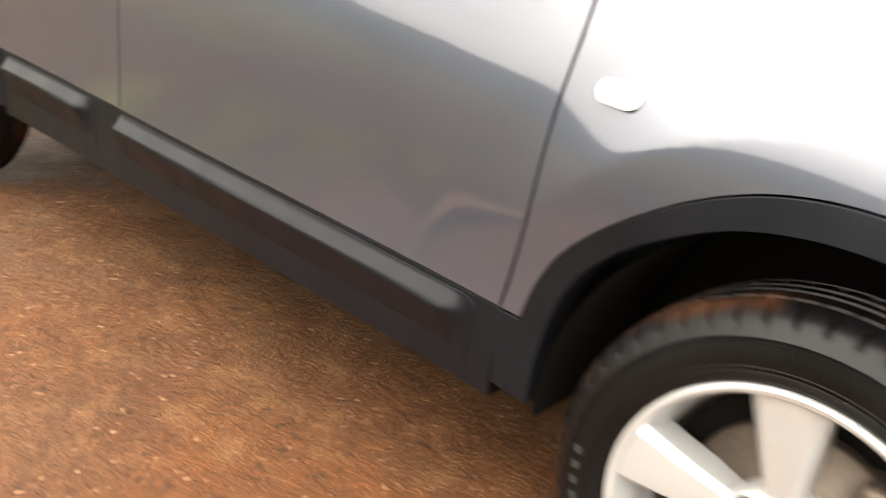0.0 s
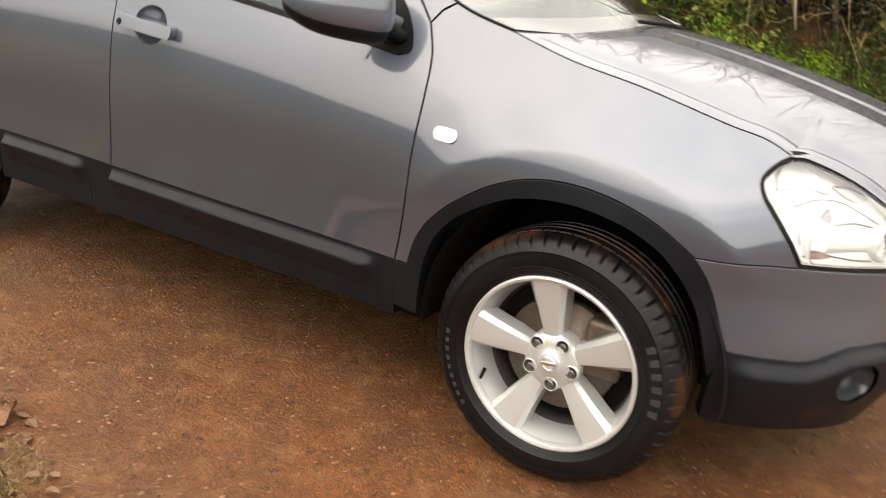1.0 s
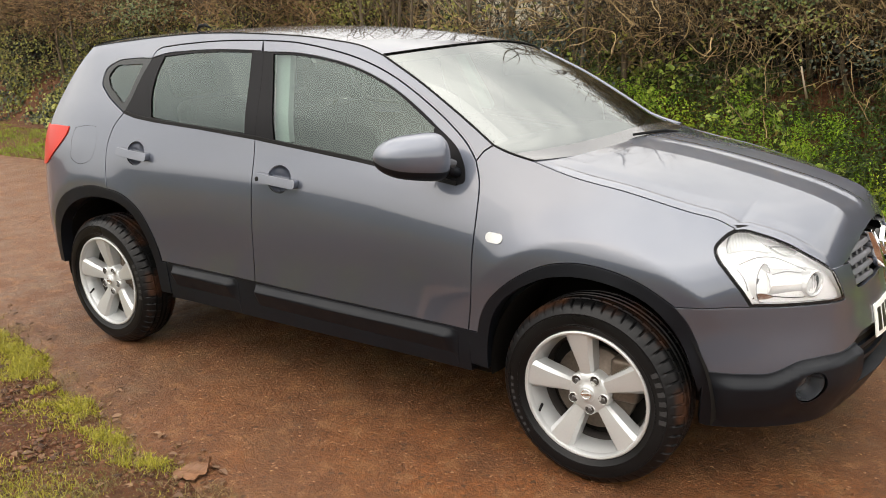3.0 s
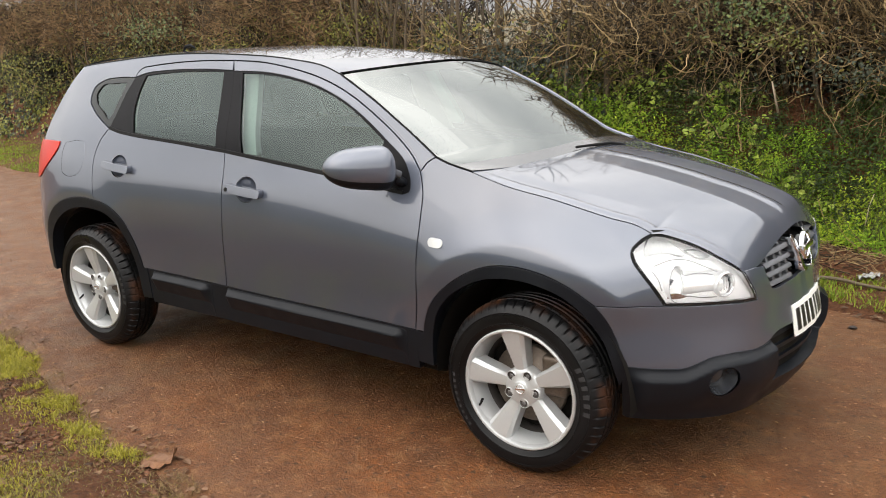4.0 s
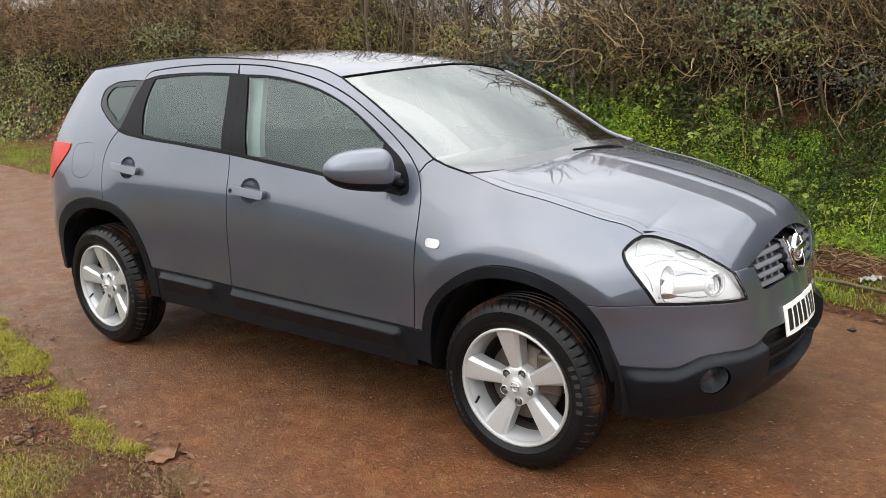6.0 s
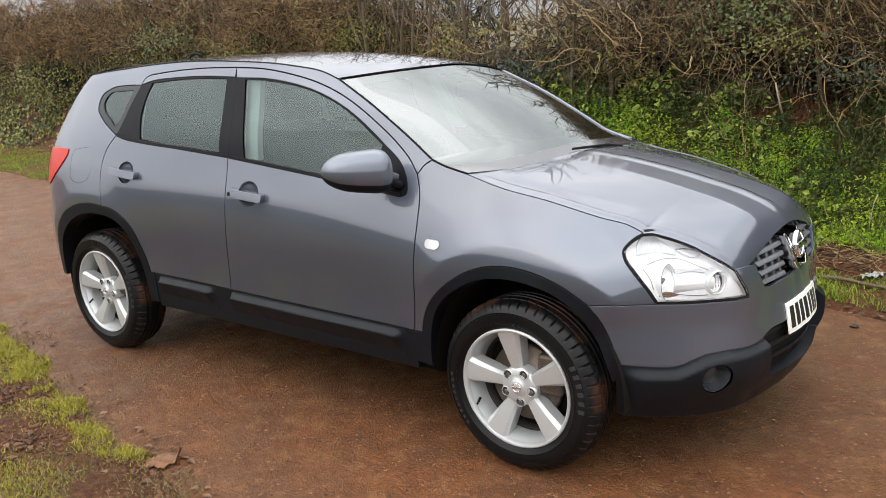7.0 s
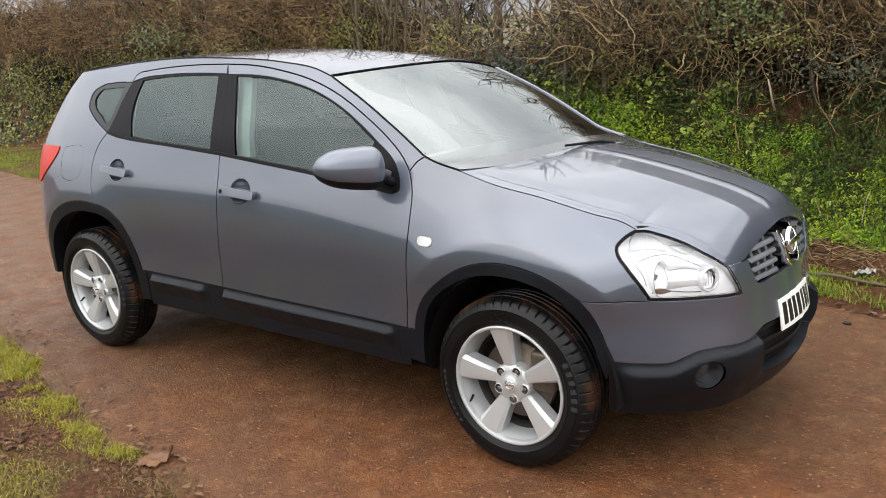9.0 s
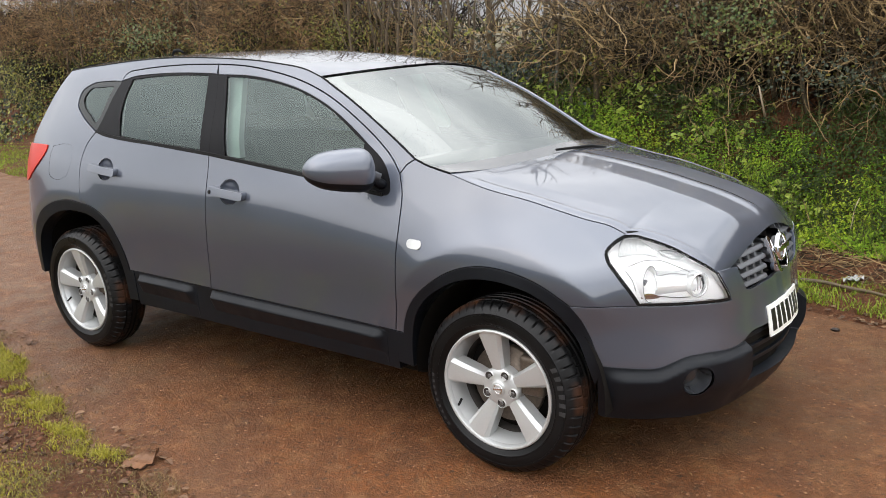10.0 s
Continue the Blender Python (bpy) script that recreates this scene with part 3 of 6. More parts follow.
S_REAR = loop(BELT_R, C_MID[::-1], DLO_R[::-1], [(-.262, 1.44)], B_UP[::-1])
S_QUART = loop(QUARTER, C_MID)


DISH_F, DISH_R = circle(-.037, .954, .062, .052), circle(-.968, .998, .062, .050)
FLAP = spline([(-1.468, 1.088), (-1.34, 1.101), (-1.295, 1.094), (-1.283, 1.06), (-1.283, 1.00), (-1.308, .950), (-1.335, .937), (-1.435, .931), (-1.468, .945), (-1.480, 1.0), (-1.480, 1.06), (-1.468, 1.088)])[:-1]


def flank(side):
    near = side > 0
    door_f = part("front_door", panel("front_door", [G_FRONT, DISH_F], M_PAINT, side=side), car)
    door_r = part("rear_door", panel("rear_door", [G_REAR, DISH_R], M_PAINT, side=side), car)
    part("window_frame", panel("window_frame", [G_REARTOP], M_PAINT, side=side), door_r)
    part("front_wing", panel("front_wing", [G_WING], M_PAINT, side=side, step=.012), car)
    part("body_side", panel("body_side", [G_SIDE, FLAP] if near else [G_SIDE], M_PAINT, side=side), car)
    part("window_surround", panel("window_surround", [S_FRONT, GLASS_F], M_TRIM, lift=-.004, gap=.001, side=side), door_f, "satin black window surround")
    part("window_surround", panel("window_surround", [S_REAR, GLASS_R], M_TRIM, lift=-.004, gap=.001, side=side), door_r, "satin black window surround")
    part("quarter_surround", panel("quarter_surround", [S_QUART, GLASS_Q], M_BORDER, lift=-.004, gap=.002, side=side), car, "black quarter window surround")
    part("window_pane", panel("window_pane", [GLASS_F], M_GLASS, lift=-.009, gap=-.004, depth=.004, side=side), door_f, "tinted side window glass")
    part("window_pane", panel("window_pane", [GLASS_R], M_GLASS, lift=-.009, gap=-.004, depth=.004, side=side), door_r, "tinted side window glass")
    part("quarter_pane", panel("quarter_pane", [GLASS_Q], M_GLASS, lift=-.009, gap=-.004, depth=.004, side=side), car)
    for nm, line in (("door_seal", loop(B_LOW, B_UP)), ("door_seal", loop(A_TOP, A_LOW)), ("door_seal", loop(C_TOP, C_MID, C_LOW)), ("wing_seal", SEAM), ("pillar_seal", spline([(.851, 1.076), (.874, 1.109), (.905, 1.129)]))):
        part(nm, ribbon(nm, line, M_SEAL, side=side), car)
    for nm, line in (("belt_strip", BELT_F), ("belt_strip", BELT_R)):
        r = np.concatenate([line + (0, .010), (line - (0, .002))[::-1]])
        part(nm, panel(nm, [r], M_SEAL, lift=.002, gap=0, side=side, depth=.012), door_f if line is BELT_F else door_r, "black rubber belt strip")
    # black cladding
    ring = loop(F_ARCH, F_ARCH_B, spline([(1.690, .40), (1.666, .473), (1.635, .557), (1.588, .628), (1.529, .684), (1.471, .715), (1.404, .734), (1.314, .744), (1.247, .740), (1.170, .722), (1.094, .684), (1.022, .632), (.962, .559), (.934, .487), (.921, .41), (.919, .33)]), [(.919, .33), (.846, .335), (.842, .463)])
    part("wheel_arch_trim", panel("wheel_arch_trim", [ring], M_BLACK, lift=.004, gap=.001, depth=.06, side=side), car, "black plastic wheel arch trim")
    ring = loop(R_ARCH_F[::-1], R_ARCH_R, [(-1.735, .38), (-1.68, .38)], spline([(-1.68, .38), (-1.67, .47), (-1.62, .59), (-1.55, .67), (-1.46, .727), (-1.335, .766), (-1.20, .772), (-1.09, .757), (-1.01, .71), (-.955, .61), (-.930, .50), (-.922, .40), (-.92, .33)]), [(-.85, .33), (-.85, .485)])
    part("wheel_arch_trim", panel("wheel_arch_trim", [ring], M_BLACK, lift=.004, gap=.001, depth=.06, side=side), car, "black plastic wheel arch trim")
    part("sill", panel("sill", [[(-.85, .487), (-.85, .310), (.842, .300), (.842, .464)]], M_BLACK, gap=.001, depth=.05, side=side), car, "black plastic sill cladding")
    # handles in their dishes
    for door, dish, u, z in ((door_f, DISH_F, -.040, .951), (door_r, DISH_R, -.972, .997)):
        hollow = lambda a, b, u=dish[:, 0].mean(), z=dish[:, 1].mean(): -.026 * np.clip(1 - ((a - u) / .064)**2 - ((b - z) / .054)**2, 0, 1)**.6
        part("handle_dish", panel("handle_dish", [dish], M_PAINT, gap=-.001, side=side, shape=hollow, step=.008, depth=.004), door)
        bar = bar_outline(u, z, .220, .034, .010, -.075)
        bow = lambda a, b, u=u: .026 + .005 * (1 - ((a - u) / .116)**2)
        part("door_handle", panel("door_handle", [bar], M_PAINT, gap=0, side=side, shape=bow, depth=.026, step=.01), door, "grey painted door handle")
        if door is door_f:
            part("key_barrel", panel("key_barrel", [circle(u - .094, z + .002, .008)], M_SEAL, gap=0, side=side, lift=.031, depth=.004), door)
    # raised pads on the sill, and the small side lamp
    for a, b in ((-.815, -.375), (-.266, .792)):
        t0, t1 = sill_z(a) - .008, sill_z(b) - .008
        pad = np.array([(a, t0 - .008), (a + .012, t0), (b - .02, t1), (b, t1 - .008), (b - .002, t1 - .06), (b - .004, .316), (a + .02, .316), (a + .010, t0 - .06)])
        part("sill_pad", panel("sill_pad", [pad], M_BLACK, gap=0, side=side, depth=.012, step=.008, shape=lambda u, z, a=a, b=b: .0015 + ease(0, 1, (b - u) / .060) * ease(0, 1, (u - a) / .016) * (.026 * np.clip((sill_z(u) - .010 - z) / .027, 0, 1) - .050 * np.clip((sill_z(u) - .040 - z) / .12, 0, 1))), car)
    part("side_lamp", panel("side_lamp", [capsule(.972, .834, .066, .030, -.04)], M_MILK, gap=0, side=side, depth=.01, step=.008, shape=lambda u, z: .004 + .006 * (1 - ((u - .972) / .034)**2)), car, "white oval side indicator lamp")
    if near:
        part("fuel_flap", panel("fuel_flap", [FLAP], M_PAINT, gap=-.0012), car)
        part("flap_seal", ribbon("flap_seal", np.concatenate([FLAP, FLAP[:1]]), M_SEAL), car)
    tail = spline([(-1.530, 1.092), (-1.66, 1.092), (-1.80, 1.085), (-1.93, 1.07), (-1.99, 1.0), (-1.93, .915), (-1.84, .885), (-1.748, .900), (-1.69, .935), (-1.636, .973), (-1.558, 1.037), (-1.535, 1.065), (-1.530, 1.092)])[:-1]
    part("tail_lamp", panel("tail_lamp", [tail], M_RED, gap=0, side=side, lift=.006, depth=.02), car, "red tail lamp")


flank(1)
flank(-1)


part("front_bumper", panel("front_bumper", [G_BUMPER], M_PAINT, gap=.0018, side=0), car)
FOG = circle(2.036, .415, .056, .054)
LOWER = loop(B_EDGE[B_EDGE[:, 0] < 2.285], spline([(2.285, .498), (2.292, .42), (2.30, .345)]), spline([(2.30, .345), (2.45, .335), (U_NOSE, .335)]), [(U_NOSE, .335), (U_NOSE, .258)], spline([(U_NOSE, .258), (2.3, .256), (2.08, .262), (1.72, .272)]), [(1.70, .28), (1.70, .43), (1.718, .474)])


def ledge(u, z):
    """The lower bumper's upper edge slopes outwards."""
    top = np.interp(u, B_EDGE[:, 0], B_EDGE[:, 1])
    wide = np.interp(u, (1.70, 1.90, 2.0, 2.3), (.050, .046, .030, .026))
    return (.026 * ease(.0, 1.0, (top - z) / wide) - .020 * ease(.09, .22, top - z)) * ease(1.69, 1.80, u) + .003


lower = part("lower_bumper", panel("lower_bumper", [LOWER, FOG], M_BLACK, lift=.001, gap=.0, depth=.05, side=0, shape=ledge, step=.011), car, "black plastic lower bumper")
INTAKE = [(2.26, .535), (2.26, .30), (U_NOSE, .30), (U_NOSE, .535)]
part("intake_grille", panel("intake_grille", [INTAKE], M_UNDER, lift=-.034, gap=0, side=0), lower, "dark lower air intake")
for h in (.385, .435, .485):
    part("intake_slat", panel("intake_slat", [[(2.29, h), (U_NOSE, h), (U_NOSE, h + .014), (2.29, h + .014)]], M_BLACK, lift=-.020, gap=0, side=0), lower)
for sd in (1, -1):
    part("fog_tube", wall("fog_tube", FOG, .026, -.022, M_FOG, .016, sd), lower)
    part("fog_lamp_rim", panel("fog_lamp_rim", [circle(2.036, .415, .060, .058), circle(2.036, .415, .054, .052)], M_BLACK, lift=.027, gap=0, depth=.006, side=sd), lower)
    part("fog_lamp", panel("fog_lamp", [circle(2.036, .415, .040)], M_FOG, lift=-.022, gap=0, side=sd, shape=lambda u, z: .010 * (1 - ((u - 2.036)**2 + (z - .415)**2) / .0017), step=.008), lower, "fog lamp set in a round recess")


def line3(c2):
    return skin(c2[:, 0], c2[:, 1])


def bonnet_relief(s, t):
    fade = ease(0, .12, s) * (1 - ease(.80, 1, s))
    return (.0075 * ease(.012, .045, t) - .0050 * ease(.050, .078, t)) * fade + .004 * ease(.08, .2, t) * fade - .013 * np.clip((s - .93) / .07, 0, 1) ** 2


def bonnet_rise(t, edge):
    """Rises to a ridge on each side of a shallow hollow along the middle."""
    y, s = np.abs(edge[:, 1]), np.linspace(0, 1, len(edge))
    tr = 1 - .225 / np.maximum(y, .30)
    e, k = np.clip(t / tr, 0, 1), np.clip((t - tr) / (1 - tr), 0, 1)
    sharp = ease(.02, .10, s) * (1 - ease(.88, 1, s))
    ridge = 1.34 * e - .34 * e ** 2 - .075 * np.clip(k / .80, 0, 1) + .070 * ease(.78, .97, k)
    return ridge * sharp + (1 - (1 - t) ** 1.9) * (1 - sharp)


BON_EDGE = loop(WING_TOP, LAMP_TOP[::-1], [(2.146, .772), (2.21, .774), (2.272, .782)])
mid_bon = spline([(1.13, 0, 1.078), (1.40, 0, 1.043), (1.70, 0, .980), (1.88, 0, .929), (1.965, 0, .893), (2.012, 0, .846)])
part("bonnet", bridge("bonnet", line3(np.array(BON_EDGE)), mid_bon, M_PAINT, across=110, flat=bonnet_rise, relief=bonnet_relief), car)
mid_scr = spline([(.455, 0, 1.450), (.70, 0, 1.335), (1.0, 0, 1.165), (1.17, 0, 1.062)])
part("windscreen", bridge("windscreen", line3(loop(SCREEN_E, SCREEN_L)), mid_scr, M_SCREEN, flat=2.4), car, "windscreen reflecting the pale sky")
SCR_EDGE = line3(loop(SCREEN_E, SCREEN_L))
k = int(len(SCR_EDGE) * .90)
foot = bridge("screen_band", SCR_EDGE[k:] + (0, 0, .004), mid_scr[int(len(mid_scr) * .90):] + (0, 0, .004), plain("grey_glossy_band", (0.035, 0.037, 0.040), .22, vary=.1, coat=1.0), flat=2.4)
part("screen_band", foot, car, "glossy grey band laid over the windscreen foot")
mid_roof = spline([(-1.66, 0, 1.505), (-1.45, 0, 1.518), (-1.0, 0, 1.531), (-.5, 0, 1.533), (-.1, 0, 1.518), (.2, 0, 1.490), (.455, 0, 1.450)])
part("roof", bridge("roof", line3(DITCH), mid_roof, M_PAINT, flat=2.2), car)
tail_mid = spline([(-1.66, 0, 1.505), (-1.85, 0, 1.34), (-2.02, 0, 1.10), (-2.10, 0, .90), (-2.13, 0, .60), (-2.13, 0, .38)])
part("tailgate", bridge("tailgate", line3(TAIL_EDGE[::-1]), tail_mid, M_PAINT, flat=3.0), car)


# ---- wheels ----
def rim_mesh():
    me = fix(mesh("wheel", *revolve([(.224, .080), (.2285, .087), (.2275, .093), (.223, .0955), (.217, .0935), (.2135, .087), (.2120, .074)], 120), M_ALLOY))
    me.set_sharp_from_angle(angle=radians(38))
    return me


def spoke_mesh():
    rows = []
    for r, w, o in ((.050, .024, .060), (.072, .0255, .062), (.095, .029, .067), (.130, .035, .0745), (.165, .0415, .0805), (.195, .0475, .0845), (.2145, .0515, .0875)):
        rows.append([(-w * 1.04, o - .060, r), (-w, o - .014, r), (-w * .72, o - .001, r), (0, o + .0015, r), (w * .72, o - .001, r), (w, o - .014, r), (w * 1.04, o - .060, r)])
    V = [(-s, -o, r) for row in rows for s, o, r in row]
    me = fix(mesh("spoke", V, [(i*7 + j, i*7 + j + 1, (i+1)*7 + j + 1, (i+1)*7 + j) for i in range(len(rows) - 1) for j in range(6)], M_ALLOY))
    if me.polygons[2].normal.y > 0:
        me.flip_normals()
    me.set_sharp_from_angle(angle=radians(24))
    return me


def tyre_mesh():
    prof = [(.222, .080), (.228, .088), (.236, .0945), (.246, .0985), (.2485, .1010), (.2515, .0990), (.2560, .0998), (.2565, .1008), (.2580, .1008), (.2585, .1003), (.264, .1012), (.278, .1015), (.2885, .0998), (.2890, .1012), (.2910, .1010), (.2915, .0990), (.2960, .0995), (.300, .0955), (.309, .0895), (.317, .0825), (.324, .0750), (.329, .0675), (.3325, .0600), (.3340, .0500), (.3270, .0475), (.3270, .0420), (.3350, .0395), (.3360, .0180), (.3280, .0150), (.3280, .0100), (.3360, .007)]
    prof = prof + [(r, -o) for r, o in prof[::-1]]
    n = len(prof)

    def notch(i, k, r):
        k = min(k, n - 1 - k)
        if 18 <= k <= 22 and i % 8 == 0:
            return r - (.003, .006, .008, .009, .009)[k - 18]
        if 25 <= k <= 26 and (i + 3) % 8 == 0:
            return r - .006
        return r
    V, F = revolve(prof, 432, notch)
    V = [(x * .98, y, z * .98) if math.hypot(x, z) > .25 else (x, y, z) for x, y, z in V]
    # the foot of the tyre is pressed flat on the road
    V = [(x, y * (1 + .05 * max(0, (-z - .295) / .045)), max(z, -.3265)) for x, y, z in V]
    me = fix(mesh("tyre", V, F, M_TYRE))
    me.set_sharp_from_angle(angle=radians(32))
    return me


def arc_bar(r0, r1, a0, a1, o, depth=.0016, n=6):
    """A raised bar on the tyre's wall, along a part of the ring."""
    V = []
    for i in range(n + 1):
        a = math.radians(a0 + (a1 - a0) * i / n)
        for r, d in ((r0, 0), (r0, depth), (r1, depth), (r1, 0)):
            V.append((r * math.cos(a), -(o + d), r * math.sin(a)))
    F = [(i*4 + k, i*4 + k + 1, (i+1)*4 + k + 1, (i+1)*4 + k) for i in range(n) for k in range(3)]
    return V, F + [(0, 1, 2, 3), (n*4 + 3, n*4 + 2, n*4 + 1, n*4)]


ALLOY, SPOKE, TYRE = rim_mesh(), spoke_mesh(), tyre_mesh()
BARREL = fix(mesh("rim_barrel", *revolve([(.196, .004), (.190, -.004), (.186, -.085), (.200, -.095)], 96), M_BARREL))
WELL_RING = fix(mesh("rim_well", *revolve([(.2125, .075), (.205, .056), (.201, .040), (.198, .016), (.196, .004)], 96), M_ALLOY))
HUB = fix(mesh("hub", *revolve([(.0285, .074), (.031, .072), (.046, .0695), (.062, .066), (.072, .060), (.077, .048), (.077, .0)], 80), M_ALLOY))
CAP = fix(mesh("hub_cap", *revolve([(.0, .0785), (.016, .0785), (.0245, .0770), (.0285, .074), (.0285, .06)], 48), M_ALLOY))
CAP_MARK = fix(mesh("cap_ring", *revolve([(.0150, .0782), (.0150, .0800), (.0185, .0800), (.0185, .0775)], 40), M_CHROME))
# shallow dish on the hub; its dark colour stands for a nut hole's shade
WELL = fix(mesh("nut_well", *revolve([(.0162, .0722), (.0150, .0702), (.0, .0697)], 24), M_BARREL))
WELL_RIM = fix(mesh("nut_rim", *revolve([(.0160, .0690), (.0163, .0730), (.0180, .0730), (.0205, .0600)], 24), M_ALLOY))
NUT = fix(mesh("wheel_nut", *revolve([(.0, .0725), (.0058, .0725), (.0078, .0710), (.0084, .066)], 6), M_STEEL, False))
DISC = fix(mesh("brake_disc", *revolve([(.06, .030), (.075, .030), (.078, .012), (.145, .012), (.147, .004), (.147, -.012)], 64), M_DISC))
BACK = fix(mesh("back_plate", *revolve([(.185, -.03), (.12, -.035), (.05, -.02), (.0, -.02)], 48), M_UNDER))
VALVE = fix(mesh("valve", *sweep([(0, 0, 0), (0, -.012, -.008), (0, -.026, -.016)], lambda t: round_section(.0052 - .0012 * t)), M_SEAL))
M_LETTER = plain("worn_grey_raised_rubber", (0.030, 0.030, 0.031), 0.45, vary=0.3, spec=0.2)
V, F = [], []
for start, count, size in ((-16, 6, 4.6), (168, 9, 3.6)):
    for k in range(count):
        v, f = arc_bar(.264 if size > 4 else .268, .287 if size > 4 else .279, start + k * size * 1.45, start + k * size * 1.45 + size * .72, .1000)
        F += [tuple(len(V) + i for i in g) for g in f]
        V += v
BARS = fix(mesh("raised_mark", V, F, M_LETTER, False))
CALIPER = soft_box("brake_caliper", (.10, .07, .15), (.115, -.005, .055), M_DISC, .018, 0)


def wheel(x, side, spin):
    w = part("wheel", ALLOY, car, "silver five-spoke alloy wheel")
    w.matrix_basis = pose(x, -.750 * side, .328, 0, 0, 0 if side > 0 else 180) @ pose(0, 0, 0, 0, spin, 0)
    keep = pose(0, 0, 0, 0, -spin, 0)
    for nm, me, m in (("tyre", TYRE, keep), ("hub", HUB, None), ("rim_barrel", BARREL, None), ("rim_well", WELL_RING, None), ("hub_cap", CAP, None), ("cap_ring", CAP_MARK, None), ("brake_disc", DISC, None), ("back_plate", BACK, None), ("brake_caliper", CALIPER, keep), ("raised_mark", BARS, None)):
        ob = part(nm, me, w, {"tyre": "worn muddy black tyre", "brake_disc": "rusty brake disc"}.get(nm, ""))
        if m:
            ob.matrix_basis = m
        if nm == "raised_mark":
            tagged(ob, kind="stuff")
    for k in range(5):
        part("spoke", SPOKE, w).matrix_basis = pose(0, 0, 0, 0, 72 * k, 0)
        a = 36 + 90 + 72 * k
        at = pose(.0575 * math.cos(radians(a)), 0, .0575 * math.sin(radians(a)))
        for nm, me in (("nut_well", WELL), ("nut_rim", WELL_RIM), ("wheel_nut", NUT)):
            part(nm, me, w).matrix_basis = at @ pose(0, .0015, 0)
    v = part("valve", VALVE, w, "black tyre valve")
    v.matrix_basis = pose(.199 * math.cos(radians(197)), -.055, .199 * math.sin(radians(197)))
    part("cap_bar", CAPBAR, w)


CAPBAR = soft_box("cap_bar", (.040, .003, .008), (0, -.0795, 0), M_CHROME, .001)
for wx, spin in ((1.315, -9), (-1.315, -6)):
    for sd in (1, -1):
        wheel(wx, sd, spin if sd > 0 else 20)


# ---- wheel wells, underbody ----
def liner(cx, side):
    n, r = 36, .40
    V, F = [], []
    for i in range(n + 1):
        a = math.radians(-6 + 192 * i / n)
        for y in (.80, .56, .46):
            V.append((cx + r * math.cos(a), -y * side, .345 + r * math.sin(a)))
    F = [(i*3 + k, i*3 + k + 1, (i+1)*3 + k + 1, (i+1)*3 + k) for i in range(n) for k in range(2)]
    F.append(tuple(i*3 + 2 for i in range(n + 1)))
    return mesh("wheel_arch_liner", V, F, M_UNDER)


for cx in (1.325, -1.30):
    for sd in (1, -1):
        part("wheel_arch_liner", liner(cx, sd), car, "muddy black arch liner")
part("underbody", soft_box("underbody", (3.5, .88, .14), (-.02, 0, .27), M_UNDER, .03), car, "dark underbody")
# first pan is hung low to block light and deepen the shade beneath
part("floor_pan", soft_box("floor_pan", (1.66, 1.22, .20), (.0, 0, .295), M_UNDER, .05), car)
part("floor_pan", soft_box("floor_pan", (1.62, 1.50, .09), (.0, 0, .37), M_UNDER, .03), car)
part("exhaust_silencer", soft_box("exhaust_silencer", (.25, .55, .14), (-1.80, -.1, .30), M_UNDER, .05), car)

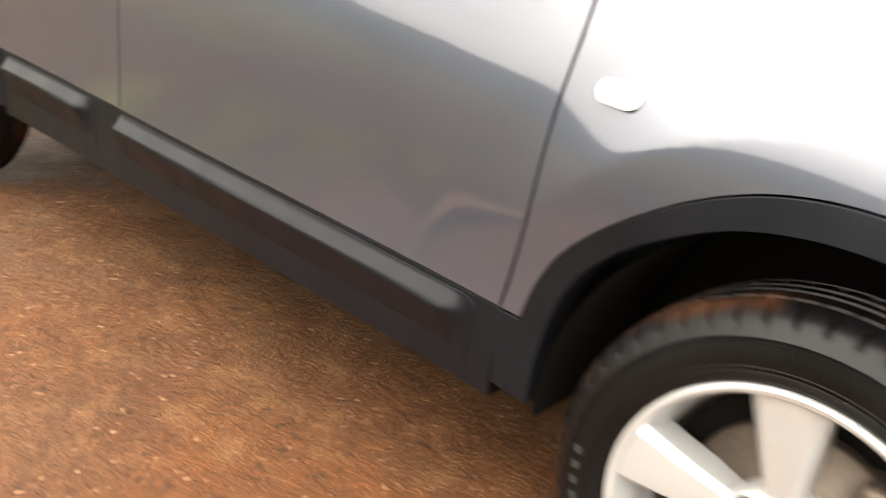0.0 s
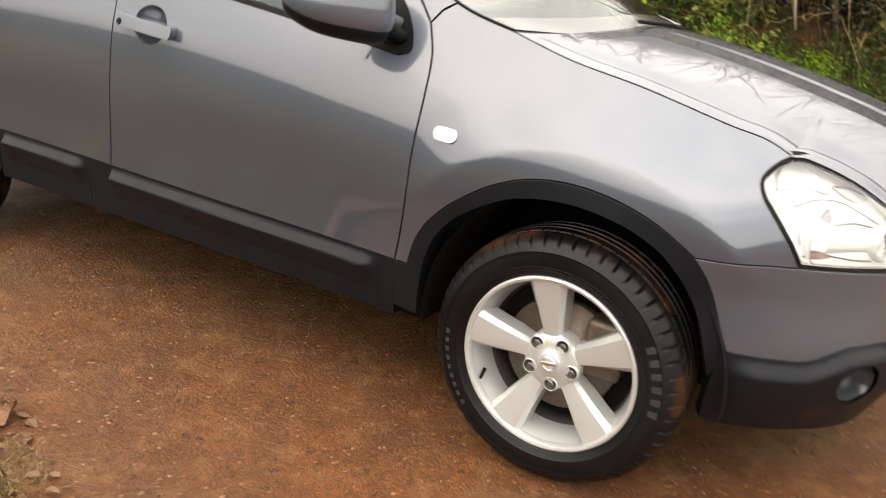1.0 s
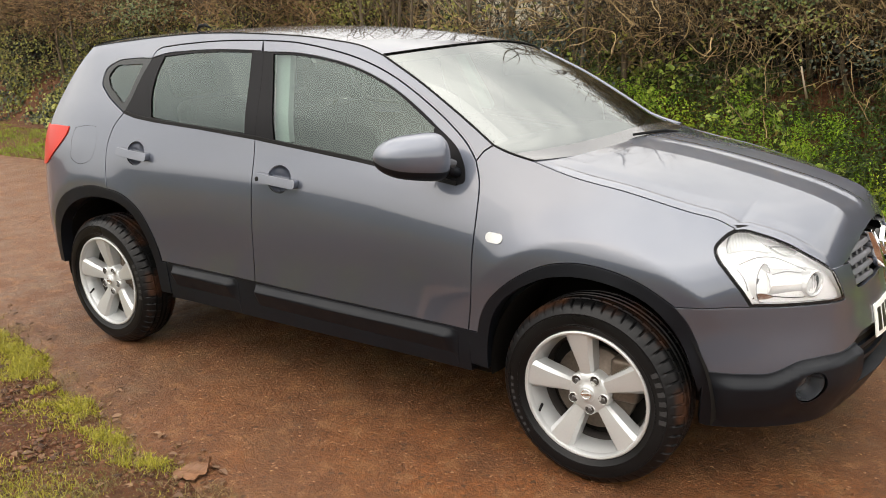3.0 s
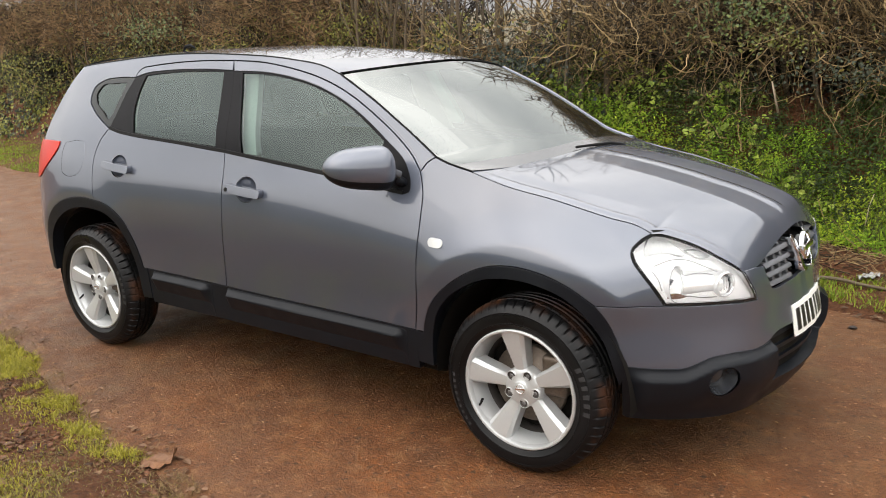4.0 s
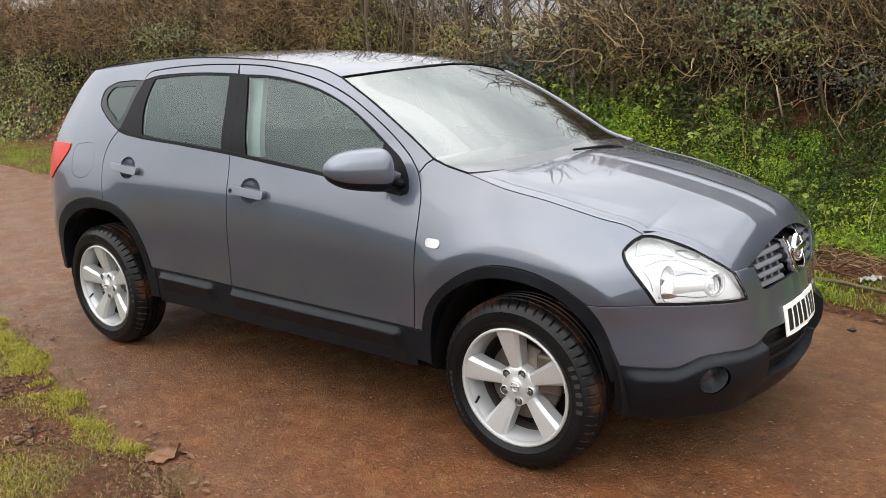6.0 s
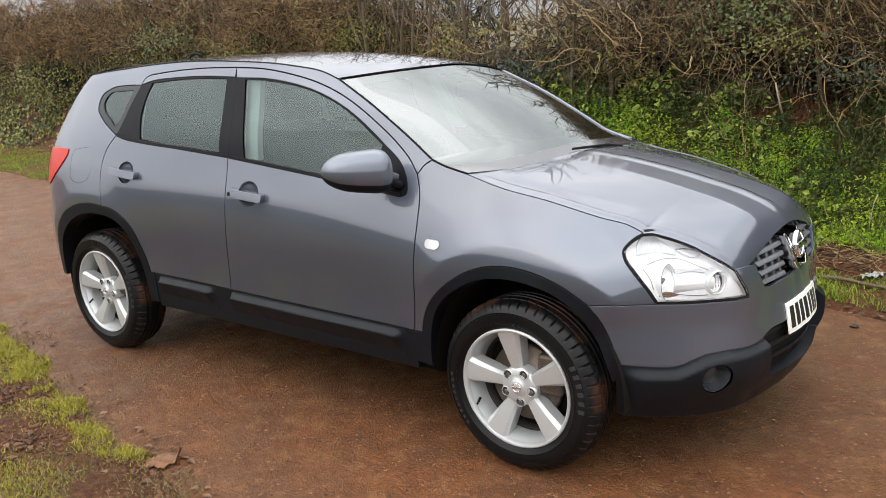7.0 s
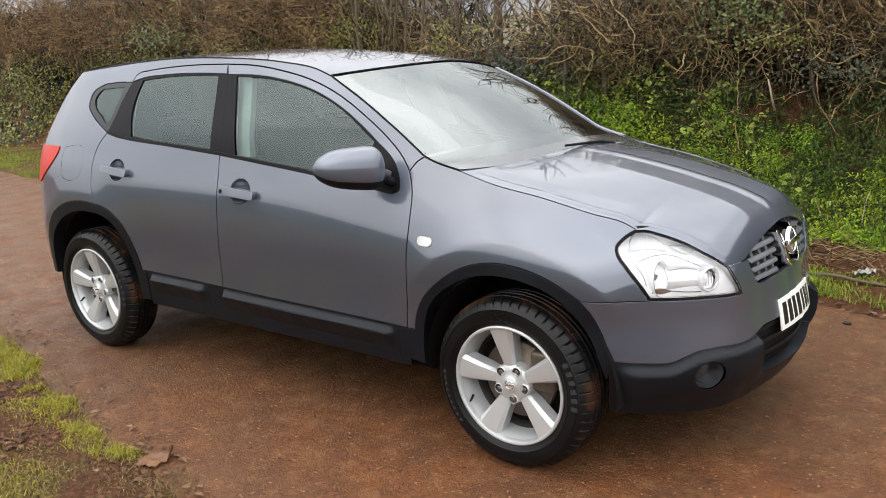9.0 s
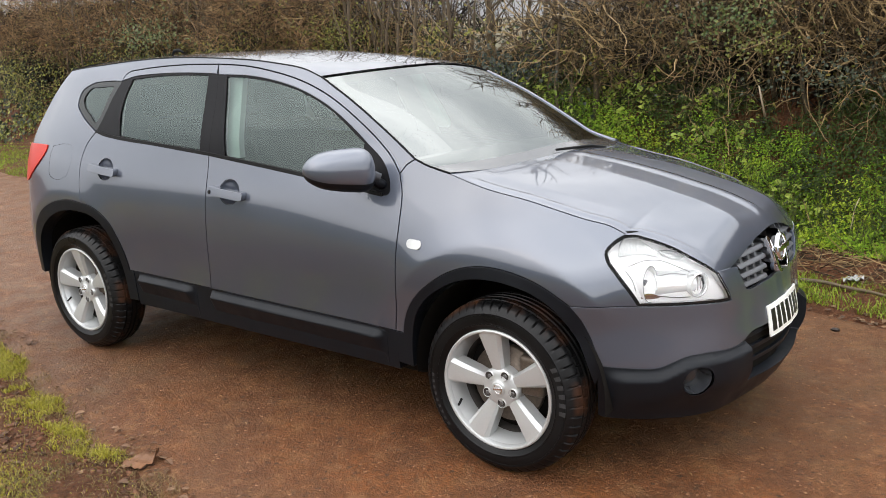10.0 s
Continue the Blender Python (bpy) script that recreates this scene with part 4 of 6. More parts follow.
# ---- headlamps ----
for sd in (1, -1):
    lamp = part("headlamp", panel("headlamp", [G_LAMP], M_LENS, lift=.001, gap=.006, depth=.006, side=sd), car, "clear lens headlamp with chrome reflectors")
    part("lamp_seal", ribbon("lamp_seal", np.concatenate([G_LAMP, G_LAMP[:1]]), M_SEAL, width=.020, lift=-.006, side=sd), lamp)
    part("lamp_wall", wall("lamp_wall", G_LAMP, -.006, -.055, M_LAMPWHITE, .016, sd), lamp)
    part("lamp_back", panel("lamp_back", [G_LAMP], M_LAMPWHITE, lift=-.058, gap=.010, side=sd, shape=lambda u, z: .040 * (1 - np.clip((z - .68) / .22, 0, 1)) + .004 * np.sin((u - 1.72) * 30) * np.cos((z - .75) * 22), step=.012), lamp)
    face = Vector((.90, -.40 * sd, .02)).to_track_quat("-Y", "Z").to_matrix().to_4x4()

    def bowl(nm, u, z, lift, prof, mat, segs=48, narrow=1.0):
        q = skin(np.array([u]), np.array([z]), lift)[0]
        ob = part(nm, fix(mesh(nm, *revolve(prof, segs), mat)), lamp)
        ob.matrix_basis = Matrix.Translation((q[0], q[1] * sd, q[2])) @ face @ Matrix.Diagonal((narrow, 1, 1, 1))
    bowl("main_reflector", 1.862, .752, -.050, [(.060, .026), (.056, .014), (.046, -.004), (.030, -.018), (.0, -.026)], M_LAMPWHITE, 48, .50)
    bowl("main_bezel", 1.862, .752, -.050, [(.058, .026), (.060, .031), (.064, .031), (.066, .024), (.068, -.01)], M_LAMPWHITE, 48, .50)
    bowl("bezel_line", 1.862, .752, -.050, [(.0610, .0316), (.0610, .0326), (.0630, .0326), (.0630, .02)], M_GRILLE, 48, .50)
    bowl("bulb_shield", 1.862, .752, -.046, [(.0, .012), (.010, .012), (.014, .004), (.014, -.02)], M_GRILLE, 24)
    bowl("beam_tube", 2.052, .738, -.046, [(.0, -.02), (.030, -.02), (.034, .030), (.037, .038), (.042, .036), (.044, .0), (.046, -.03)], M_REFLECT)
    bowl("beam_cup", 2.052, .738, -.046, [(.0, -.012), (.028, -.012), (.033, .026)], M_FOG, 32)
    for k in range(4):
        q = skin(np.array([2.052]), np.array([.738]), -.046)[0]
        rib = part("beam_rib", soft_box("beam_rib", (.0045, .030, .056 - .010 * abs(k - 1.5)), (-.0195 + .013 * k, -.008, 0), M_CHROME, .001), lamp)
        rib.matrix_basis = Matrix.Translation((q[0], q[1] * sd, q[2])) @ face
    part("lamp_bridge", panel("lamp_bridge", [spline([(1.895, .790), (1.97, .793), (2.05, .775), (2.052, .735), (2.045, .700), (1.96, .700), (1.895, .706), (1.905, .75), (1.895, .790)])[:-1]], M_REFLECT, lift=-.046, gap=0, depth=.02, side=sd, step=.010, shape=lambda u, z: .030 * np.clip(1 - ((z - .745) / .052) ** 2, 0, 1)), lamp)
    part("indicator_bowl", panel("indicator_bowl", [spline([(1.772, .838), (1.776, .862), (1.796, .886), (1.835, .892), (1.878, .872), (1.925, .838), (1.86, .842), (1.772, .838)])[:-1]], M_MILK, lift=-.026, gap=0, depth=.02, side=sd, step=.006, shape=lambda u, z: .0022 * np.sin(u * 520) - .016 * np.clip(1 - ((u - 1.83) / .07) ** 2, 0, 1)), lamp)
    part("lamp_fin", panel("lamp_fin", [spline([(1.93, .846), (1.985, .842), (2.03, .826), (1.985, .822), (1.93, .846)])[:-1]], M_MILK, lift=-.030, gap=0, depth=.02, side=sd), lamp)
    for pts in ([(1.80, .812), (1.86, .828), (1.92, .826), (1.985, .802), (2.03, .782)], [(1.905, .780), (1.955, .785), (2.01, .776)], [(1.90, .716), (1.97, .706), (2.02, .703)], [(1.792, .800), (1.815, .770), (1.826, .735)]):
        part("reflector_line", ribbon("reflector_line", np.array(spline(pts)), M_STEEL, width=.0030, lift=-.012, side=sd), lamp)
    part("lamp_fin", panel("lamp_fin", [spline([(1.845, .704), (1.95, .694), (2.06, .688), (2.15, .684), (2.15, .690), (2.06, .696), (1.95, .702), (1.85, .712), (1.845, .704)])[:-1]], M_CHROME, lift=-.024, gap=0, depth=.02, side=sd), lamp)

# ---- grille, badge and plate ----
GR = loop(GRILLE, [(U_NOSE, .84), (U_NOSE, .75), (U_NOSE, .665)])
grille = part("grille", panel("grille", [GR], M_UNDER, lift=-.040, gap=-.004, side=0), car, "grey slatted radiator grille")
for k in range(4):
    z0 = .678 + .0340 * k
    u0 = float(np.interp(z0 + .01, [.68, .72, .80], [2.332, 2.314, 2.288]))
    bar = [(u0, z0), (2.545 - .010 * (3 - k), z0 - .006), (2.545 - .010 * (3 - k), z0 + .006), (u0, z0 + .012)]
    for sd in (1, -1):
        part("grille_bar", panel("grille_bar", [bar], M_GRILLE, lift=-.004, gap=0, depth=.03, side=sd, step=.01, shape=lambda u, z, z0=z0: -.010 * ease(z0 + .002, z0 + .012, z)), grille)
        for j in range(5):
            uu = u0 + .030 + .062 * j + (.018 if k % 2 else 0)
            if uu < 2.515:
                part("grille_stud", panel("grille_stud", [[(uu, z0 + .008), (uu + .020, z0 + .008), (uu + .016, z0 + .036), (uu + .004, z0 + .036)]], M_GRILLE, lift=-.014, gap=0, depth=.02, side=sd), grille)
badge = part("badge", fix(mesh("badge", *revolve([(.040, .0), (.042, .012), (.047, .016), (.052, .012), (.053, .0)], 56), M_CHROME)), car, "round chrome badge")
badge.matrix_basis = Matrix.Translation((2.050, 0, .758)) @ Vector((1, 0, .12)).to_track_quat("-Y", "Z").to_matrix().to_4x4()
part("badge_bar", soft_box("badge_bar", (.118, .012, .022), (0, -.016, 0), M_CHROME, .004), badge)
part("badge_disc", fix(mesh("badge_disc", *revolve([(.0, .004), (.041, .004), (.041, -.02)], 40), M_INK)), badge)
for sd in (1, -1):
    strut = spline([(2.556, .806), (2.572, .810), (2.584, .79), (2.590, .74), (2.604, .695), (2.632, .680), (2.600, .676), (2.582, .692), (2.571, .74), (2.556, .806)])[:-1]
    part("grille_strut", panel("grille_strut", [strut], M_CHROME, lift=.018, gap=0, depth=.05, side=sd, step=.012, shape=lambda u, z: .008 * ease(2.54, 2.60, u)), grille, "chrome grille strut")
PW = .196
plate = part("number_plate", panel("number_plate", [[(U_NOSE - PW, .464), (U_NOSE, .464), (U_NOSE, .575), (U_NOSE - PW, .575)]], M_PLATE, lift=.006, gap=0, depth=.005, side=0), car, "white number plate with black characters as bars")
pos, at = [], -.174
for k in range(7):
    pos.append(at)
    at += .0478 + (.016 if k == 3 else 0)
for y0 in pos:
    y1 = y0 + .031
    sd = 1 if y1 < .01 else -1
    a, b = sorted((abs(y0), abs(y1)))
    b = max(b, .006)
    if y0 < 0 < y1:
        a = 0
    part("plate_bar", panel("plate_bar", [[(U_NOSE - b, .481), (U_NOSE - a, .481), (U_NOSE - a, .559), (U_NOSE - b, .559)]], M_INK, lift=.0075, gap=0, depth=.002, side=sd), plate)


# ---- door mirrors ----
def mirror(sd):
    c = Vector((.690, -.915, 1.098)) if sd > 0 else Vector((.62, -.83, 1.10))
    along = Vector((-.155, -.235, .004)).normalized() if sd > 0 else Vector((-.28, -.06, 0)).normalized()   # the far one is folded in
    ahead = Vector((-along.y, along.x, 0)).normalized()
    up = Vector((0, 0, 1))
    n, m = 40, 24
    V, F, mats = [], [], []
    for i in range(m + 1):
        b = math.pi * i / m
        s = -math.cos(b)                                    # -1 inner end, 1 outer tip
        rr = max(0.0, 1 - abs(s) ** (5.5 if s < 0 else 2.7)) ** .5
        for k in range(n):
            a = 2 * math.pi * k / n
            h, d = math.sin(a), math.cos(a)
            hz = (.084 if h > 0 else .074) * rr * (1 - .17 * s) * np.sign(h) * abs(h) ** .85
            dx = (.080 if d > 0 else .040) * rr * np.sign(d) * abs(d) ** .8
            p = c + along * (.138 * s) + ahead * dx + up * (hz + .008 * s)
            V.append((p.x, p.y * sd, p.z))
    for i in range(m):
        for k in range(n):
            F.append((i*n + k, i*n + (k+1) % n, (i+1)*n + (k+1) % n, (i+1)*n + k))
    me = mesh("mirror_housing", V, F, [M_BLACK, M_PAINT])
    for p in me.polygons:
        i, k = divmod(p.index, n)
        s = -math.cos(math.pi * (i + .5) / m)
        h = math.sin(2 * math.pi * (k + .5) / n)
        p.material_index = 1 if h > -.48 else 0
    fix(me)
    house = part("door_mirror", me, car, "door mirror with painted cap and black base")
    gl = mesh("mirror_glass", *sweep([c - ahead * .038 + along * (-.10), c - ahead * .038 + along * .10], lambda t: [(-.004, -.042), (.004, -.042), (.004, .045), (-.004, .045)]), M_CHROME, False)
    if sd < 0:
        for v in gl.vertices:
            v.co.y *= -1
    part("mirror_glass", gl, house)
    arm = [(.775, -.752, 1.020), (.772, -.785, 1.040), (.765, -.815, 1.058), (.750, -.845, 1.074)]
    V, F = sweep([(x, y * sd, z) for x, y, z in arm], lambda t: [(q[0] * (1.5 - .4 * t), q[1]) for q in round_section(.021 - .003 * t, 14)])
    part("mirror_arm", fix(mesh("mirror_arm", V, F, M_BLACK)), house)
    V, F = sweep([(.790, -.80 * sd, 1.066), (.770, -.835 * sd, 1.086), (.740, -.86 * sd, 1.09)], lambda t: round_section(.016, 10))
    part("mirror_knuckle", fix(mesh("mirror_knuckle", V, F, M_GRILLE)), house)


mirror(1)
mirror(-1)

# ---- wipers, cowl, aerial ----
scr_e = line3(loop(SCREEN_E, SCREEN_L))


def on_screen(s, y):
    """A point of the windscreen at s along its height, for a distance y from the middle."""
    k = s * (len(scr_e) - 1)
    i = int(min(k, len(scr_e) - 2))
    e = scr_e[i] + (scr_e[i + 1] - scr_e[i]) * (k - i)
    mid = [np.interp(s, np.linspace(0, 1, len(mid_scr)), mid_scr[:, j]) for j in (0, 1, 2)]
    t = 1 - abs(y) / abs(e[1])
    f = 1 - (1 - t) ** 2.4
    return np.array([e[0] + (mid[0] - e[0]) * f, y, e[2] + (mid[2] - e[2]) * f])


for y0, y1, s0, s1 in ((-.46, .30, .984, .988), (.10, .52, .985, .990)):
    line = [on_screen(s0 + (s1 - s0) * k / 8, y0 + (y1 - y0) * k / 8) + ((.012, 0, -.007 + .007 * k / 8) if y0 < 0 else (.020, 0, -.028)) for k in range(9)]
    w = part("wiper", fix(mesh("wiper", *sweep(line, lambda t: [(-.004, -.005), (.004, -.005), (.0022, -.002 + .010 * math.sin(math.pi * t) ** .7), (-.0022, -.002 + .010 * math.sin(math.pi * t) ** .7)]), M_SEAL, False)), car, "black windscreen wiper")
    arm = [on_screen(.962, (y0 + y1) / 2) + (.010, 0, .014 if y0 < 0 else -.010), on_screen(.982, y1 - .08) + (.014, 0, .012 if y0 < 0 else -.014), on_screen(1.0, y1 + .02) + (.03, 0, .004 if y0 < 0 else -.020)]
    part("wiper_arm", fix(mesh("wiper_arm", *sweep(arm, lambda t: round_section(.005 + .004 * t, 8)), M_SEAL)), w)
cow = spline([(1.03, -.62, 1.070), (1.08, -.60, 1.062), (1.16, -.58, 1.02)])
mid_cow = spline([(1.13, 0, 1.055), (1.17, 0, 1.045), (1.24, 0, 1.02)])
part("cowl", bridge("cowl", cow, mid_cow, M_BLACK), car, "black plastic cowl")
part("header_seal", fix(mesh("header_seal", *sweep([on_screen(.0, y) + (.002, 0, .0025) for y in np.linspace(-.995, .995, 48) * abs(scr_e[0][1])], lambda t: [(-.0042, -.002), (.0042, -.002), (.0042, .0015), (-.0042, .0015)]), M_SEAL)), car)
for sd in (1, -1):
    V, F = sweep([on_screen(s, -abs(float(np.interp(s, np.linspace(0, 1, len(scr_e)), -scr_e[:, 1]))) * .997) * (1, sd, 1) + (0, 0, .001) for s in np.linspace(0, 1, 60)], lambda t: round_section(.0035, 6))
    part("screen_seal", fix(mesh("screen_seal", V, F, M_SEAL)), car)
    part("roof_seal", ribbon("roof_seal", DITCH, M_SEAL, width=.005, lift=.0015, side=sd), car)
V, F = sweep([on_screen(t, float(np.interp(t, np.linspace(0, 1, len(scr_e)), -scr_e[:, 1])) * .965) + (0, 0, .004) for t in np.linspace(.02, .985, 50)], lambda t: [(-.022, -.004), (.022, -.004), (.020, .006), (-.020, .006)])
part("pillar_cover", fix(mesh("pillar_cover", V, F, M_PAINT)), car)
V, F = sweep([(-1.44, 0, 1.520), (-1.41, 0, 1.548), (-1.37, 0, 1.552), (-1.32, 0, 1.535)], lambda t: round_section(.010 * math.sin(math.pi * (.12 + .76 * t)), 10))
part("aerial_base", fix(mesh("aerial_base", V, F, M_SEAL)), car, "small black aerial base on the roof")

# ---- cabin ----
def seat(y, x, wide, name):
    cush = part(name, soft_box("seat_cushion", (.50, wide, .16), (x + .02, y, .60), M_CABIN, .05, -6), car, "dark cloth car seat")
    part("backrest", soft_box("backrest", (.15, wide * .96, .62), (x - .27, y, .90), M_CABIN, .05, -14, .86), cush)
    for k in ((0,) if wide < .7 else (-.36, .36)):
        part("headrest", soft_box("headrest", (.09, .26, .17), (x - .37, y + k, 1.30), M_CABIN, .04, -8), cush)


seat(-.36, .20, .50, "front_seat")
seat(.36, .20, .50, "front_seat")
seat(0, -.70, 1.16, "rear_seat")
part("dashboard", soft_box("dashboard", (.44, 1.30, .30), (.88, 0, .93), M_CABIN, .08, 8), car, "dark grey dashboard")
part("cabin_floor", soft_box("cabin_floor", (2.5, 1.36, .10), (-.37, 0, .45), M_CABIN, .02), car)
wheel_line = [(.56 + .055 * math.sin(a), -.36 + .185 * math.cos(a), 1.00 + .175 * math.sin(a)) for a in np.linspace(0, 2 * math.pi, 49)]
st = part("steering_wheel", mesh("steering_wheel", *sweep(wheel_line, lambda t: round_section(.014, 8), False), M_SEAL), car)
part("wheel_boss", soft_box("wheel_boss", (.06, .16, .13), (.565, -.36, .995), M_CABIN, .03, -18), st)
part("rear_view_mirror", soft_box("rear_view_mirror", (.03, .24, .07), (.60, 0, 1.345), M_SEAL, .014), car)
for sd in (1, -1):
    for nm, r, lf in (("pillar_trim", [(-.05, 1.09), (-.155, 1.44), (-.285, 1.45), (-.22, 1.10)], -.05), ("pillar_trim", [(-1.0, 1.15), (-1.06, 1.42), (-1.14, 1.42), (-1.12, 1.18)], -.06)):
        part(nm, panel(nm, [r], M_PALE, lift=lf, gap=0, depth=.03, side=sd), car, "pale grey cabin pillar trim")
    for nm, a, b in (("door_card", -.20, .84), ("door_card", -1.05, -.22)):
        part(nm, panel(nm, [[(a, .50), (b, .50), (b, 1.0 if b > 0 else 1.08), (a, 1.08)]], M_CABIN, lift=-.075, gap=0, side=sd), car)
part("headlining", bridge("headlining", line3(DITCH) + (0, .02, -.035), mid_roof + (0, 0, -.04), plain("grey_headlining_cloth", (0.17, 0.18, 0.175), 0.8, vary=0.1), flat=2.0), car, "pale grey headlining")


# the body leans a little towards the far side of the lane
rolling = {o for w in car.children if w.name.startswith("wheel") and not w.name.startswith("wheel_arch") for o in (w, *w.children_recursive)}
for ob in set(car.children_recursive) - rolling:
    m = ob.matrix_basis
    if ob.parent != car:
        m = ob.parent.matrix_basis @ m
    if ob.matrix_basis != Matrix.Identity(4):
        q = m.translation
        ob.matrix_basis.translation.z -= .11 * max(q.y, 0) ** 2 / (max(q.y, 0) + .25)
        continue
    if ob.parent != car and ob.parent.matrix_basis != Matrix.Identity(4):
        continue
    co = np.empty(len(ob.data.vertices) * 3)
    ob.data.vertices.foreach_get("co", co)
    co = co.reshape(-1, 3)
    far = np.maximum(co[:, 1], 0)
    co[:, 2] -= .11 * far ** 2 / (far + .25)
    ob.data.vertices.foreach_set("co", co.ravel())
    ob.data.update()
for ob in car.children_recursive:
    if ob.name.startswith(("window_pane", "quarter_pane", "windscreen", "headlamp")):
        ob.visible_shadow = False                           # daylight enters the cabin and the lamps


# ---- the lane, its verges and the bank ----
def far_edge(x):
    """The lane's far edge (y), by x."""
    return 1.55 + .095 * np.clip(2 - x, -6, 40) + .05 * np.sin(x * 1.7) + .03 * np.sin(x * 4.1 + 1)


def near_edge(x):
    """The lane's near edge (y), by x."""
    x = np.asarray(x, float)
    e = np.interp(x, (-40, -8, -4, -2.2, -1.4, -.95, -.4, -.1, .3, 1.2, 4, 30), (-.6, -.75, -.85, -.95, -1.15, -1.30, -1.45, -1.44, -1.62, -1.80, -2.0, -2.2))
    return e + .025 * np.sin(x * 7) + .015 * np.sin(x * 17 + 2)


def fbm(x, y, scale, seed=0.0, octaves=3):
    v, a = np.zeros(len(x)), 1.0
    for k in range(octaves):
        s = scale * 2 ** k
        v += a * np.array([noise.noise((p * s, q * s, seed + k * 7.1)) for p, q in zip(x, y)])
        a *= .5
    return v


def ground_height(x, y):
    fe, ne = far_edge(x), near_edge(x)
    d = np.maximum(y - fe, ne - y)                      # distance outside the lane
    near = y < 0
    z = -.03 + .055 * ease(-.10, .20, d)
    z = z + np.where(near, .05 * ease(.3, 2.5, d), 0)
    face = far_edge(x) + 1.45
    z = z + np.where(~near, .10 * ease(.3, 1.2, y - fe) + .75 * ease(-.35, .55, y - face) + .35 * ease(.5, 1.6, y - face) - .55 * ease(2.2, 5, y - face), 0)
    z = z + np.where(near, 1.35 * ease(4.9, 6.6, d) - .9 * ease(8.5, 13, d), 0)
    return z + .0


def graded(lo, hi, step, far, grow=1.22):
    c = list(np.arange(lo, hi, step))
    s, a, b = step, lo, c[-1]
    left, right = [], []
    while a > -far or b < far:
        s *= grow
        a -= s
        b += s
        if a > -far - s:
            left.append(a)
        if b < far + s:
            right.append(b)
    return np.array(left[::-1] + c + right)


def sheet(name, X, Y, Z, mat):
    n, m = X.shape
    V = np.stack([X.ravel(), Y.ravel(), Z.ravel()], 1)
    i = np.arange(n - 1)[:, None] * m + np.arange(m - 1)[None]
    F = np.stack([i, i + m, i + m + 1, i + 1], -1).reshape(-1, 4)
    return big_mesh(name, V, F, mat, True)


def big_mesh(name, V, F, mat, smooth=False):
    me = bpy.data.meshes.new(name)
    V, F = np.asarray(V, np.float32), np.asarray(F, np.int32)
    k = F.shape[1]
    me.vertices.add(len(V))
    me.vertices.foreach_set("co", V.ravel())
    me.loops.add(F.size)
    me.loops.foreach_set("vertex_index", F.ravel())
    me.polygons.add(len(F))
    me.polygons.foreach_set("loop_start", np.arange(0, F.size, k, dtype=np.int32))
    me.polygons.foreach_set("use_smooth", np.full(len(F), smooth))
    me.materials.append(mat)
    me.update(calc_edges=True)
    return me


def mix_noise(n, l, scale, detail, lo, hi, vec, rough=.6):
    t = n.new("ShaderNodeTexNoise")
    t.inputs["Scale"].default_value, t.inputs["Detail"].default_value, t.inputs["Roughness"].default_value = scale, detail, rough
    l.new(vec, t.inputs["Vector"])
    r = n.new("ShaderNodeMapRange")
    r.inputs["From Min"].default_value, r.inputs["From Max"].default_value = lo, hi
    l.new(t.outputs["Fac"], r.inputs["Value"])
    return t, r.outputs["Result"]


def blend(n, l, fac, a, b):
    m = n.new("ShaderNodeMix")
    m.data_type = "RGBA"
    for key, v in (("Factor", fac), ("A", a), ("B", b)):
        if isinstance(v, tuple):
            m.inputs[key].default_value = (*v, 1)
        elif isinstance(v, (int, float)):
            m.inputs[key].default_value = v
        else:
            l.new(v, m.inputs[key])
    return m.outputs["Result"]


